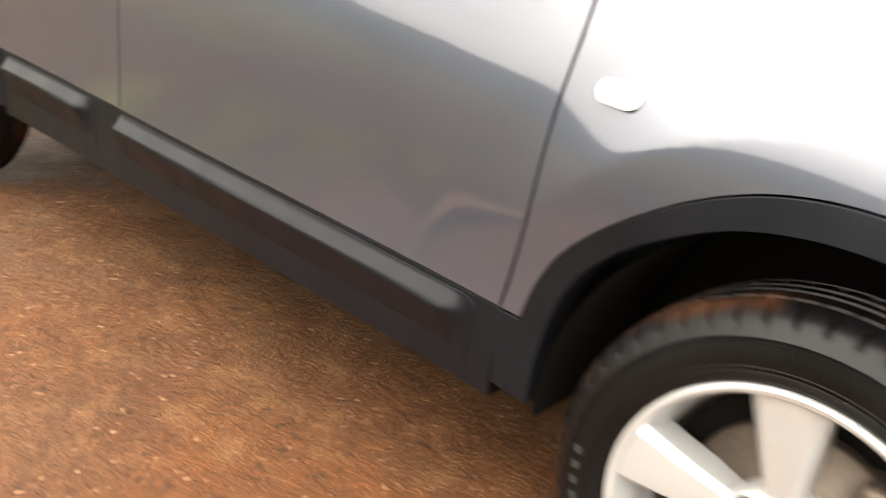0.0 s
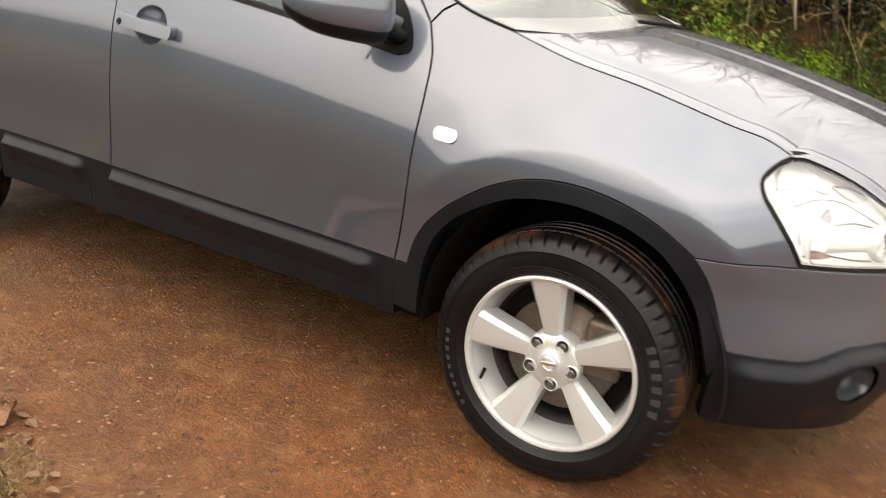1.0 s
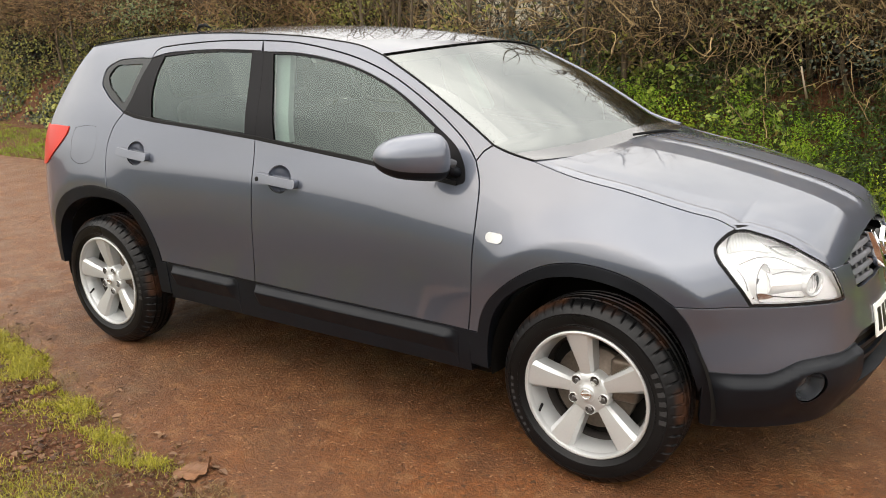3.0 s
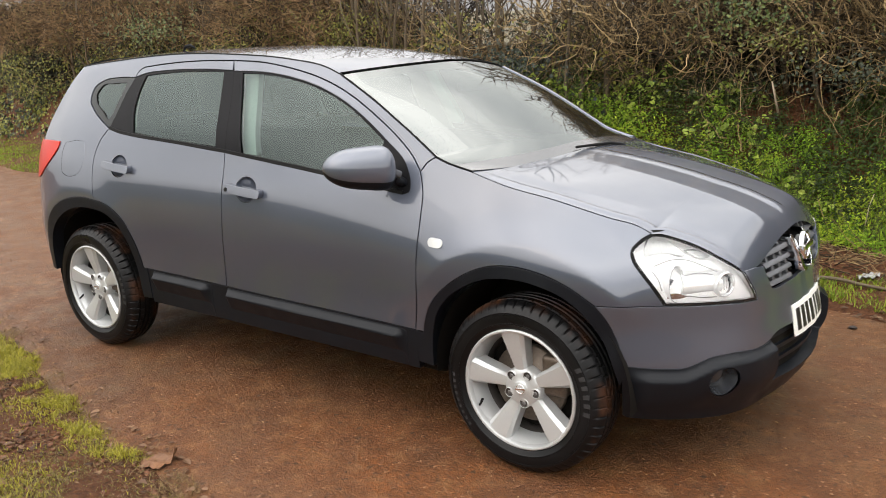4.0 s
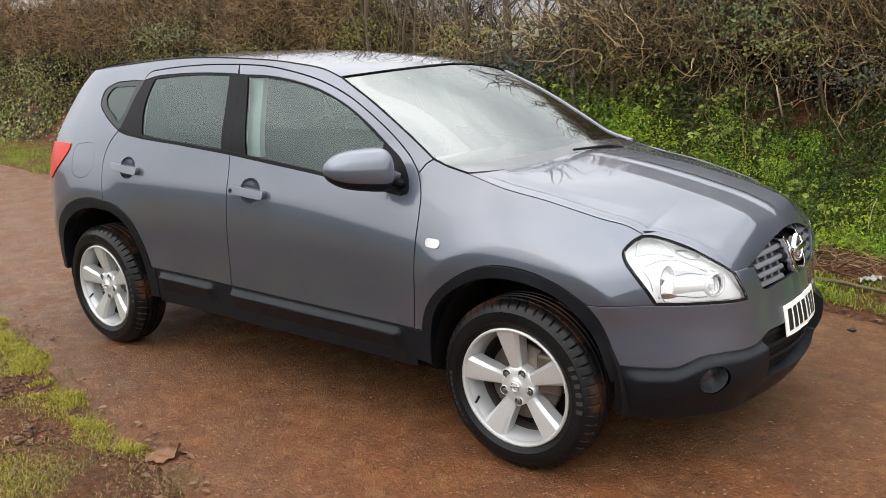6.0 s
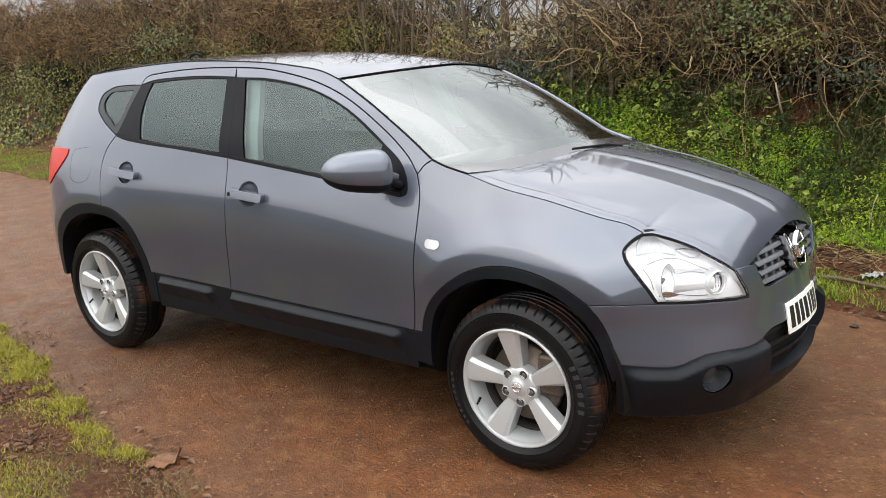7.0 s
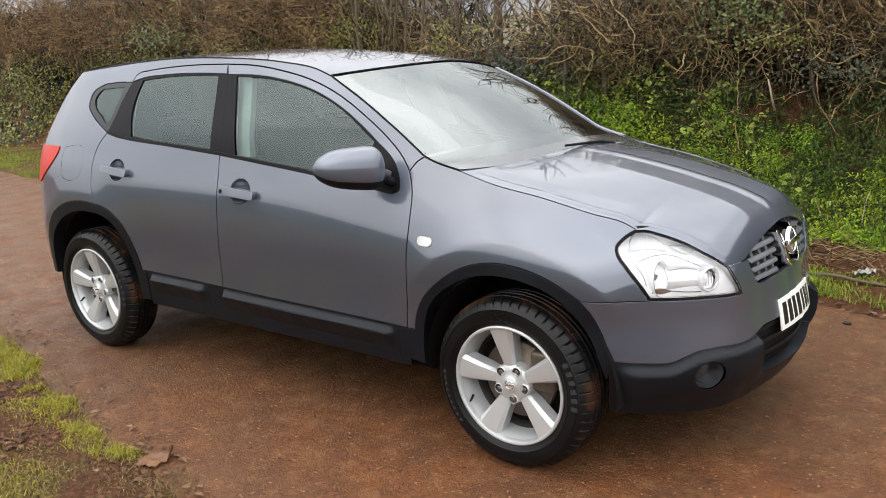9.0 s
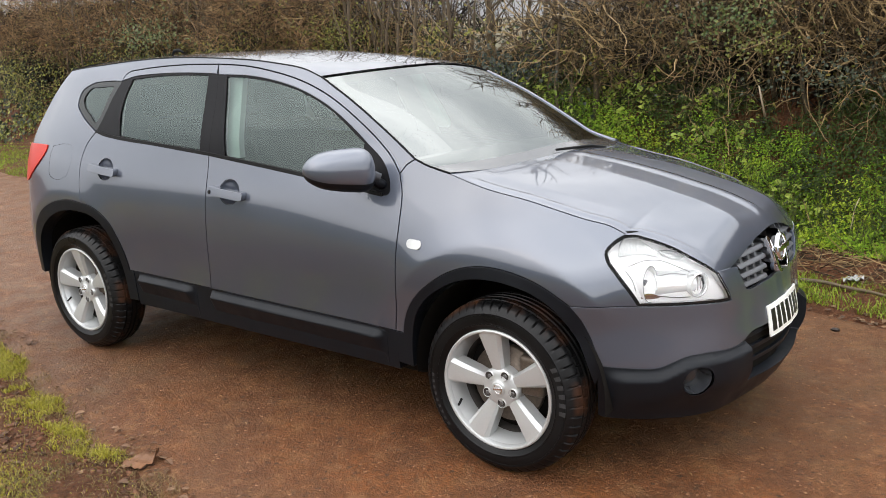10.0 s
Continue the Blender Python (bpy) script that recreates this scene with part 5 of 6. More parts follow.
def road_material():
    m, n, l, p = material("wet_lane_red_grit")
    co = n.new("ShaderNodeTexCoord").outputs["Object"]
    _, big = mix_noise(n, l, .9, 6, .40, .60, co)
    _, mid = mix_noise(n, l, 4.0, 6, .35, .65, co)
    t3, fine = mix_noise(n, l, 46, 10, .33, .66, co, .72)
    grain = n.new("ShaderNodeTexVoronoi")
    grain.inputs["Scale"].default_value = 110
    l.new(co, grain.inputs["Vector"])
    # red mud where wheels drag it over the middle, greyer tarmac to the rear and ahead
    place = n.new("ShaderNodeMapping")
    place.vector_type = "TEXTURE"
    place.inputs["Location"].default_value, place.inputs["Scale"].default_value = (1.25, -.75, 0), (1.5, .70, 1)
    far_off = n.new("ShaderNodeVectorMath")
    far_off.operation = "LENGTH"
    l.new(co, place.inputs["Vector"])
    l.new(place.outputs["Vector"], far_off.inputs[0])
    wob = n.new("ShaderNodeMath")
    wob.operation = "MULTIPLY_ADD"
    wob.inputs[1].default_value = .9
    l.new(big, wob.inputs[0])
    l.new(far_off.outputs["Value"], wob.inputs[2])
    red = n.new("ShaderNodeMapRange")
    red.inputs["From Min"].default_value, red.inputs["From Max"].default_value = .9, 2.0
    red.inputs["To Min"].default_value, red.inputs["To Max"].default_value = 1.0, 0.0
    l.new(wob.outputs[0], red.inputs["Value"])
    c1 = blend(n, l, red.outputs["Result"], blend(n, l, big, (0.175, 0.087, 0.040), (0.158, 0.094, 0.051)), (0.267, 0.092, 0.026))
    c2 = blend(n, l, mid, c1, (0.136, 0.052, 0.018))
    c3 = blend(n, l, fine, (0.081, 0.033, 0.014), c2)
    speck = n.new("ShaderNodeTexVoronoi")
    speck.inputs["Scale"].default_value = 62
    l.new(co, speck.inputs["Vector"])
    dark = n.new("ShaderNodeMapRange")
    dark.inputs["From Min"].default_value, dark.inputs["From Max"].default_value = .82, .93
    l.new(speck.outputs["Color"], dark.inputs["Value"])
    c3 = blend(n, l, dark.outputs["Result"], c3, (0.060, 0.027, 0.014))
    chip = n.new("ShaderNodeMapRange")
    chip.inputs["From Min"].default_value, chip.inputs["From Max"].default_value = .86, .95
    l.new(grain.outputs["Color"], chip.inputs["Value"])
    c4 = blend(n, l, chip.outputs["Result"], c3, (0.34, 0.19, 0.105))
    _, worn = mix_noise(n, l, 11, 7, .52, .70, co, .65)
    c4 = blend(n, l, worn, c4, (0.216, 0.103, 0.043))
    l.new(c4, p.inputs["Base Color"])
    r = n.new("ShaderNodeMapRange")
    r.inputs["To Min"].default_value, r.inputs["To Max"].default_value = .34, .66
    l.new(mid, r.inputs["Value"])
    l.new(r.outputs["Result"], p.inputs["Roughness"])
    p.inputs["Specular IOR Level"].default_value = .30
    b1, b2 = n.new("ShaderNodeBump"), n.new("ShaderNodeBump")
    b1.inputs["Strength"].default_value, b1.inputs["Distance"].default_value = .38, .005
    b2.inputs["Strength"].default_value, b2.inputs["Distance"].default_value = .9, .020
    l.new(grain.outputs["Distance"], b1.inputs["Height"])
    b1.invert = True
    l.new(t3.outputs["Fac"], b2.inputs["Height"])
    l.new(b2.outputs["Normal"], b1.inputs["Normal"])
    l.new(b1.outputs["Normal"], p.inputs["Normal"])
    return m


def earth_material(name, dark, light, rough=.75):
    m, n, l, p = material(name)
    co = n.new("ShaderNodeTexCoord").outputs["Object"]
    _, big = mix_noise(n, l, 1.3, 5, .36, .64, co)
    t2, fine = mix_noise(n, l, 38, 8, .35, .68, co, .7)
    c = blend(n, l, fine, dark, blend(n, l, big, light, tuple(v * .6 for v in light)))
    sep, far = n.new("ShaderNodeSeparateXYZ"), n.new("ShaderNodeMapRange")
    far.inputs["From Min"].default_value, far.inputs["From Max"].default_value = 7.5, 11.0
    l.new(co, sep.inputs["Vector"])
    l.new(sep.outputs["Y"], far.inputs["Value"])
    c = blend(n, l, far.outputs["Result"], c, blend(n, l, big, (0.105, 0.092, 0.052), (0.13, 0.108, 0.070)))     # pale field beyond the hedge
    l.new(c, p.inputs["Base Color"])
    p.inputs["Roughness"].default_value = rough
    p.inputs["Specular IOR Level"].default_value = .18
    b = n.new("ShaderNodeBump")
    b.inputs["Strength"].default_value, b.inputs["Distance"].default_value = 1.0, .05
    l.new(t2.outputs["Fac"], b.inputs["Height"])
    l.new(b.outputs["Normal"], p.inputs["Normal"])
    return m


def leaf_material(name, a, b, rough=.45, through=.25, dark=0.0):
    """Leaves and stalks: a colour of its own for each piece."""
    m, n, l, p = material(name)
    g = n.new("ShaderNodeNewGeometry")
    ramp = n.new("ShaderNodeValToRGB")
    ramp.color_ramp.elements[0].color, ramp.color_ramp.elements[1].color = (*a, 1), (*b, 1)
    ramp.color_ramp.elements[0].position = dark
    l.new(g.outputs["Random Per Island"], ramp.inputs["Fac"])
    l.new(ramp.outputs["Color"], p.inputs["Base Color"])
    p.inputs["Roughness"].default_value = rough
    p.inputs["Specular IOR Level"].default_value = .35
    if through:
        out = n["Material Output"]
        t, mx = n.new("ShaderNodeBsdfTranslucent"), n.new("ShaderNodeMixShader")
        mx.inputs["Fac"].default_value = through
        l.new(ramp.outputs["Color"], t.inputs["Color"])
        l.new(p.outputs["BSDF"], mx.inputs[1])
        l.new(t.outputs["BSDF"], mx.inputs[2])
        l.new(mx.outputs["Shader"], out.inputs["Surface"])
    return m


rng = np.random.default_rng(7)
M_EARTH = earth_material("dark_red_verge_earth", (0.056, 0.022, 0.009), (0.195, 0.078, 0.034))
gx, gy = graded(-5, 4.5, .045, 420, 1.18), graded(-4, 6, .045, 420, 1.18)
X, Y = np.meshgrid(gx, gy, indexing="ij")
xf, yf = X.ravel(), Y.ravel()
Z = ground_height(xf, yf)
close = (np.abs(xf) < 14) & (np.abs(yf) < 9)
rough_z = np.zeros(len(xf))
rough_z[close] = fbm(xf[close], yf[close], 3.2, 3.0) * .020 + fbm(xf[close], yf[close], 9.0, 13.0, 2) * .010
off_lane = ease(.02, .30, np.maximum(yf - far_edge(xf), near_edge(xf) - yf))
rough_z *= off_lane
bank = (yf > far_edge(xf) + 1.0) & close
rough_z[bank] += fbm(xf[bank], yf[bank], 1.1, 9.0) * .10
Z = Z + np.where(yf > 18, np.minimum(yf - 18, 110) * .030, 0) + rough_z      # fields rise far behind the hedge
tagged(new("ground", sheet("ground", X, Y, Z.reshape(X.shape), M_EARTH)), "dark red earth verges and bank along the lane", "ground", kind="structure")

rx = graded(-5, 5, .05, 60, 1.2)
rv = np.linspace(0, 1, 90)
RX, RV = np.meshgrid(rx, rv, indexing="ij")
e0, e1 = near_edge(RX.ravel()) - .10, far_edge(RX.ravel()) + .12
RY = e0 + (e1 - e0) * RV.ravel()
RZ = fbm(RX.ravel(), RY, 2.2, 5.0, 2) * .004 - .002
RZ = np.minimum(RZ, .001) - .012 * ease(.90, 1.0, np.abs(RV.ravel() * 2 - 1))
tagged(new("road", sheet("road", RX, RY.reshape(RX.shape), RZ.reshape(RX.shape), road_material())), "wet tarmac lane covered in red mud and grit", "road", kind="structure")


# ---- scattering ----
def blades(pts, height, width, lean=.5, bend=.5):
    """Grass blades: three-sided tapering strips, one island each."""
    n = len(pts)
    a = rng.uniform(0, 2 * np.pi, n)
    h = height * rng.uniform(.45, 1.15, n)
    side = np.stack([np.cos(a), np.sin(a), 0 * a], 1) * (width * rng.uniform(.6, 1.2, n))[:, None]
    to = a + np.pi / 2 + rng.normal(0, .5, n)
    ln = lean * rng.uniform(0, 1.2, n)
    d = np.stack([np.cos(to) * ln, np.sin(to) * ln, np.ones(n)], 1)
    d /= np.linalg.norm(d, axis=1, keepdims=True)
    mid = pts + d * (h * .55)[:, None]
    d2 = d + np.stack([np.cos(to), np.sin(to), -.4 * np.ones(n)], 1) * (bend * rng.uniform(.2, 1.2, n))[:, None]
    d2 /= np.linalg.norm(d2, axis=1, keepdims=True)
    tip = mid + d2 * (h * .5)[:, None]
    V = np.stack([pts - side, pts + side, mid - side * .7, mid + side * .7, tip], 1).reshape(-1, 3)
    o = (np.arange(n) * 5)[:, None]
    F = np.concatenate([o + [0, 1, 3], o + [0, 3, 2], o + [2, 3, 4]], 1).reshape(-1, 3)
    return V, F


def leaves(pts, normal, size, fold=.25, shape=(.55, 1.0)):
    """Leaves: folded six-cornered blades facing roughly along normal, one island each."""
    n = len(pts)
    nn = normal + rng.normal(0, .45, (n, 3))
    nn /= np.linalg.norm(nn, axis=1, keepdims=True)
    r = rng.normal(0, 1, (n, 3)) + (0, 0, -.6)
    t = r - nn * np.sum(r * nn, 1, keepdims=True)
    t /= np.linalg.norm(t, axis=1, keepdims=True)
    b = np.cross(nn, t)
    s = (size * rng.uniform(.55, 1.25, n))[:, None]
    w = s * shape[0]
    ln = s * shape[1]
    up = nn * s * fold
    base, tip = pts, pts + t * ln - nn * s * .15
    l1, r1 = pts + t * ln * .28 + b * w * .5 + up * .6, pts + t * ln * .28 - b * w * .5 + up * .6
    l2, r2 = pts + t * ln * .68 + b * w * .34 + up * .4, pts + t * ln * .68 - b * w * .34 + up * .4
    V = np.stack([base, l1, l2, tip, r2, r1], 1).reshape(-1, 3)
    o = (np.arange(n) * 6)[:, None]
    F = np.concatenate([o + [0, 1, 2], o + [0, 2, 3], o + [0, 3, 4], o + [0, 4, 5]], 1).reshape(-1, 3)
    return V, F


def twigs(start, head, length, radius, segs=5, wander=.35, droop=0.0):
    """Thin crooked twigs with three sides, one island each."""
    n = len(start)
    d = head / np.linalg.norm(head, axis=1, keepdims=True)
    p = start.copy()
    step = (length / segs)[:, None]
    rings = []
    for k in range(segs + 1):
        f = 1 - .75 * k / segs
        a = np.cross(d, np.array([.31, .17, .93]))
        a /= np.maximum(np.linalg.norm(a, axis=1, keepdims=True), 1e-6)
        b = np.cross(d, a)
        rr = (radius * f)[:, None]
        rings.append(np.stack([p + a * rr, p - a * rr * .5 + b * rr * .87, p - a * rr * .5 - b * rr * .87], 1))
        d = d + rng.normal(0, wander, (n, 3)) + (0, 0, -droop)
        d /= np.linalg.norm(d, axis=1, keepdims=True)
        p = p + d * step
    V = np.stack(rings, 1).reshape(-1, 3)
    o = (np.arange(n) * 3 * (segs + 1))[:, None]
    F = []
    for k in range(segs):
        for j in range(3):
            q = [k*3 + j, k*3 + (j+1) % 3, (k+1)*3 + (j+1) % 3, (k+1)*3 + j]
            F.append(o + q)
    return V, np.concatenate(F, 1).reshape(-1, 4)


def height_at(x, y):
    return ground_height(x, y)


def stuff(name, VF, mat, label, category):
    return tagged(new(name, big_mesh(name, VF[0], VF[1], mat)), label, category, kind="stuff")


def keep(p, dens):
    """Keeps points by a density between 0 and 1."""
    return p[rng.uniform(0, 1, len(p)) < dens]


def patchy(x, y, scale, seed, lo=-.1, hi=.35):
    return ease(lo, hi, fbm(x, y, scale, seed, 2))


# ---- the far hedge on its bank ----
def hedge_face(x):
    return far_edge(x) + 1.45


HX0, HX1 = -22.0, 6.0


def hedge_points(n, z0, z1, deep=.55, near_bias=1.6):
    x = HX0 + (HX1 - HX0) * rng.uniform(0, 1, n) ** .62
    z = rng.uniform(z0, z1, n)
    y = hedge_face(x) + .05 + .22 * np.clip(z - .4, 0, 2) + deep * rng.uniform(0, 1, n) ** near_bias - .12 * np.sin(x * 2.3) * np.sin(z * 3 + x) - .38 * fbm(x, z * 1.3, .85, 77.0, 2)
    return np.stack([x, y, z], 1)


def thin_top(p):
    """The hedge is open above a man's height at one stretch, where the sky shows."""
    gap = np.exp(-((p[:, 0] + 1.70) / 1.30) ** 4)
    return np.clip(1 - .97 * gap * ease(1.52, 1.76, p[:, 2]), .10, 1)


def crown(p):
    """The hedge is cut to an uneven height a little above a man's head."""
    top = np.interp(p[:, 0], (-22, -9, -5, -3.5, -.4, .3, 6), (2.75, 2.5, 2.25, 2.05, 1.98, 2.36, 2.40)) + .22 * fbm(p[:, 0], p[:, 0] * 0, 1.3, 55.0, 3)
    return 1 - .96 * ease(-.16, .14, p[:, 2] - top)


def hollow(p):
    """A bare hollow in the bank round the broken stick, under an overhang of brambles."""
    return 1 - .97 * np.exp(-((p[:, 0] - 1.16) / .42) ** 4 - ((p[:, 2] - .98) / .20) ** 4)


M_TWIG = leaf_material("brown_hedge_twigs", (0.022, 0.014, 0.006), (0.340, 0.228, 0.108), .75, 0, .15)
M_IVY = leaf_material("dark_ivy_leaves", (0.014, 0.020, 0.005), (0.285, 0.285, 0.058), .42, .15, .34)
M_OLIVE = leaf_material("dull_bramble_leaves", (0.030, 0.030, 0.006), (0.230, 0.185, 0.045), .55, .2)
M_FRESH = leaf_material("fresh_green_weeds", (0.085, 0.170, 0.010), (0.330, 0.500, 0.034), .5, .40)
M_GRASS = leaf_material("bright_wet_grass", (0.155, 0.150, 0.010), (0.400, 0.350, 0.042), .5, .3)
M_STRAW = leaf_material("dry_straw_grass", (0.085, 0.052, 0.020), (0.260, 0.178, 0.080), .7, .2)
M_BARK = plain("grey_brown_bark", (0.085, 0.062, 0.036), .85, vary=.35, scale=25, bump=.8)

# twigs, thinner where the sky shows through the top
p = hedge_points(46000, .35, 2.9)
gap = np.exp(-((p[:, 0] + 1.75) / 1.30) ** 4)
p = keep(p, np.clip(1 - ease(1.75, 2.25, p[:, 2]) * .75 - ease(1.34, 1.58, p[:, 2]) * .97 * gap, .02, 1) * np.clip(.25 + .75 * ease(.6, 1.0, p[:, 2]), 0, 1) * crown(p) * np.where(p[:, 0] < -3, .22 + .78 * ease(1.35, 1.65, p[:, 2]), 1) * hollow(p) * np.where(p[:, 0] > -.3, .35 + .65 * ease(1.15, 1.45, p[:, 2]), 1))
n = len(p)
head = np.stack([rng.normal(0, .75, n), rng.normal(-.25, .5, n), rng.normal(.25, .65, n)], 1)
stuff("hedge_twigs", twigs(p, head, rng.uniform(.14, .50, n), rng.uniform(.0020, .0058, n), 6, .50, .02), M_TWIG, "tangle of bare brown twigs and brambles in the hedge", "hedge")
p = hedge_points(16000, .98, 2.3, .28, 1.0)
p = p[p[:, 0] > -1.0]
p = keep(p, thin_top(p) * crown(p) * hollow(p) * np.interp(p[:, 2], (.98, 1.25, 1.55), (.15, .35, 1)))
n = len(p)
head = np.stack([rng.normal(0, .8, n), rng.normal(-.5, .3, n), rng.normal(.1, .6, n)], 1)
stuff("bramble_tangle", twigs(p, head, rng.uniform(.20, .70, n), rng.uniform(.0022, .0056, n), 8, .50, .03), leaf_material("tan_bramble_canes", (0.012, 0.008, 0.004), (0.250, 0.172, 0.078), .7, 0, .32), "arching tan bramble canes over the bank", "bramble")

# upper twigs, coloured paler than the bramble tangle to carry the sky's light
p = hedge_points(21000, 1.38, 2.25, .16, 1.0)
p = p[p[:, 0] > -.6] - (0, .03, 0)
p = keep(p, crown(p))
n = len(p)
head = np.stack([rng.normal(0, .8, n), rng.normal(-.3, .4, n), rng.normal(.3, .6, n)], 1)
stuff("outer_twigs", twigs(p, head, rng.uniform(.12, .45, n), rng.uniform(.0020, .0052, n), 6, .5, .0), leaf_material("skylit_tan_twigs", (0.020, 0.013, 0.006), (0.310, 0.214, 0.098), .7, 0, .28), "tan twigs on the hedge's upper face, coloured paler for skylight", "hedge")
# deep twig layer; the hedge's inner shade is put into its dark colour
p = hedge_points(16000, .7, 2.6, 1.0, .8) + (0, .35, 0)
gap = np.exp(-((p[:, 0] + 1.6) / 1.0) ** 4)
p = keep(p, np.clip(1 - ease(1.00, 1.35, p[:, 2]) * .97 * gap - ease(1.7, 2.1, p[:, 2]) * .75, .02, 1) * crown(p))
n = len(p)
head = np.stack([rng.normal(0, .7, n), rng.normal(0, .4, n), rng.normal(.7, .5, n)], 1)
stuff("inner_twigs", twigs(p, head, rng.uniform(.3, 1.0, n), rng.uniform(.003, .009, n), 4, .25), leaf_material("shade_dark_twigs", (0.007, 0.004, 0.002), (0.034, 0.021, 0.010), .8, 0), "dense twigs inside the hedge, coloured dark for its inner shade", "hedge")

# leaf backing, coloured near black so the hedge's gaps read as shaded
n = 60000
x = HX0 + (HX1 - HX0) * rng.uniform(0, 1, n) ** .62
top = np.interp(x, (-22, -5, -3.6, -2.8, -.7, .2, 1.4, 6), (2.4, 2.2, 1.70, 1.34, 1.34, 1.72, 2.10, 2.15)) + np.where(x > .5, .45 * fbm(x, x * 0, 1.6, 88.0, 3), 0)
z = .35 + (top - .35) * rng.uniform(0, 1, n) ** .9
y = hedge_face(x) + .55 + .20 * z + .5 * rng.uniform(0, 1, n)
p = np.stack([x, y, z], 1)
stuff("inner_leaves", leaves(p, np.tile([.1, -1.0, .3], (n, 1)), .10, .2, (.8, 1.0)), leaf_material("shade_dark_leaves", (0.002, 0.003, 0.001), (0.009, 0.009, 0.004), .7, .05), "dead and ivy leaves inside the hedge, coloured near black for shade", "hedge")

# brown twigs on the upper face to the rear
p = hedge_points(30000, 1.15, 2.5, .22, 1.0)
p = p[p[:, 0] < -3.1] - (0, .08, 0)
p = keep(p, crown(p) * ease(-.15, .25, p[:, 2] - np.interp(p[:, 0], (-12, -8, -5, -3), (1.45, 1.55, 1.50, 1.30))) * (.35 + .65 * patchy(p[:, 0], p[:, 2], .9, 15.0, -.3, .2)))
n = len(p)
head = np.stack([rng.normal(0, .8, n), rng.normal(-.3, .4, n), rng.normal(.25, .6, n)], 1)
stuff("rear_twigs", twigs(p, head, rng.uniform(.15, .55, n), rng.uniform(.003, .0075, n), 6, .5, .0), leaf_material("red_brown_twigs", (0.036, 0.021, 0.009), (0.290, 0.182, 0.086), .75, 0, .15), "red-brown twigs over the hedge's upper face", "hedge")
# long canes that arch out of the hedge
p = hedge_points(2200, 1.28, 1.95, .12, 1.0)
p = p[p[:, 0] > -5.5] - (0, .08, 0)
p = keep(p, thin_top(p) * hollow(p) * np.interp(p[:, 0], (-5.5, -2.5, -.5), (.3, .35, 1)))
n = len(p)
head = np.stack([rng.normal(0, .9, n), rng.normal(-.25, .25, n), rng.normal(.35, .7, n)], 1)
stuff("bramble_canes", twigs(p, head, rng.uniform(.30, .80, n), rng.uniform(.0038, .0072, n), 12, .27, .012), leaf_material("pale_tan_canes", (0.050, 0.034, 0.015), (0.320, 0.226, 0.106), .65, 0, .15), "long pale bramble canes arching out of the hedge", "bramble")

# ivy: thick to the rear, in clumps elsewhere
p = hedge_points(200000, .08, 2.35, .36, 1.1)
m = patchy(p[:, 0] * 1.0, p[:, 2] * 1.6, 1.15, 21.0, -.25, .30)
d = np.where(p[:, 0] < -3.2, .60 + .40 * m, .50 * m) * np.where(p[:, 0] < -3.2, 1 - ease(1.35, 1.95, p[:, 2]) * .85, 1 - ease(1.35, 2.2, p[:, 2]) * .72)
d *= np.where((p[:, 0] > -2.5) & (p[:, 2] < .3), 0, 1) * np.where(p[:, 0] > .3, ease(.85, 1.15, p[:, 2]), 1)
d *= np.where(p[:, 0] > -.3, .20 - .08 * ease(1.0, 1.6, p[:, 2]), 1)
p = keep(p, d * thin_top(p) * crown(p) * hollow(p))
stuff("ivy_leaves", leaves(p, np.tile([.15, -1.0, .35], (len(p), 1)), .040, .15, (.8, 1.0)), M_IVY, "dark green ivy climbing through the hedge", "ivy")
p = hedge_points(60000, .5, 2.4, .30, 1.2)
m = patchy(p[:, 0], p[:, 2] * 1.5, 1.7, 33.0, -.1, .4)
p = keep(p, .55 * m * np.interp(p[:, 0], (-3, 0), (.8, .35)) * thin_top(p) * crown(p))
stuff("bramble_leaves", leaves(p, np.tile([.1, -1.0, .4], (len(p), 1)), .036, .2, (.6, 1.0)), M_OLIVE, "dull olive and brown bramble leaves", "bramble")


# leafy clumps that stand out of the twigs
for name, at, spread, count, size, ca, cb, label in (
        ("leafy_clump", (-3.55, 3.72, 1.62), (.34, .14, .17), 900, .024, (0.060, 0.066, 0.010), (0.210, 0.200, 0.034), "yellow-green young leaves among the hedge twigs"),
        ("leafy_clump", (-7.3, 4.02, 1.72), (.50, .14, .16), 700, .036, (0.030, 0.045, 0.014), (0.150, 0.170, 0.060), "mid-green ivy leaves among the hedge twigs"),
        ("leafy_clump", (.78, 3.22, 1.62), (.30, .12, .13), 420, .028, (0.022, 0.040, 0.010), (0.120, 0.150, 0.040), "mid-green bramble leaves among the hedge twigs"),
        ("leafy_clump", (1.05, 3.20, 1.42), (.22, .12, .08), 220, .024, (0.070, 0.078, 0.012), (0.200, 0.200, 0.042), "yellow-green leaves hanging from the hedge"),
        ("leafy_clump", (-1.30, 3.40, 1.22), (.36, .10, .15), 800, .034, (0.010, 0.016, 0.011), (0.062, 0.076, 0.055), "dark glossy ivy clump low in the hedge"),
        ("leafy_clump", (1.62, 3.16, 1.20), (.30, .12, .10), 360, .026, (0.014, 0.020, 0.010), (0.075, 0.086, 0.048), "dull grey-green ivy over the bank")):
    q = np.array(at) + rng.normal(0, 1, (count, 3)) * spread * (1 + .5 * np.sin(rng.uniform(0, 6.3, (count, 1)) * 2))
    stuff(name, leaves(q, np.tile([.1, -1.0, .45], (count, 1)), size, .18, (.8, 1.0)), leaf_material(name + "_leaves", ca, cb, .4, .2), label, "ivy")

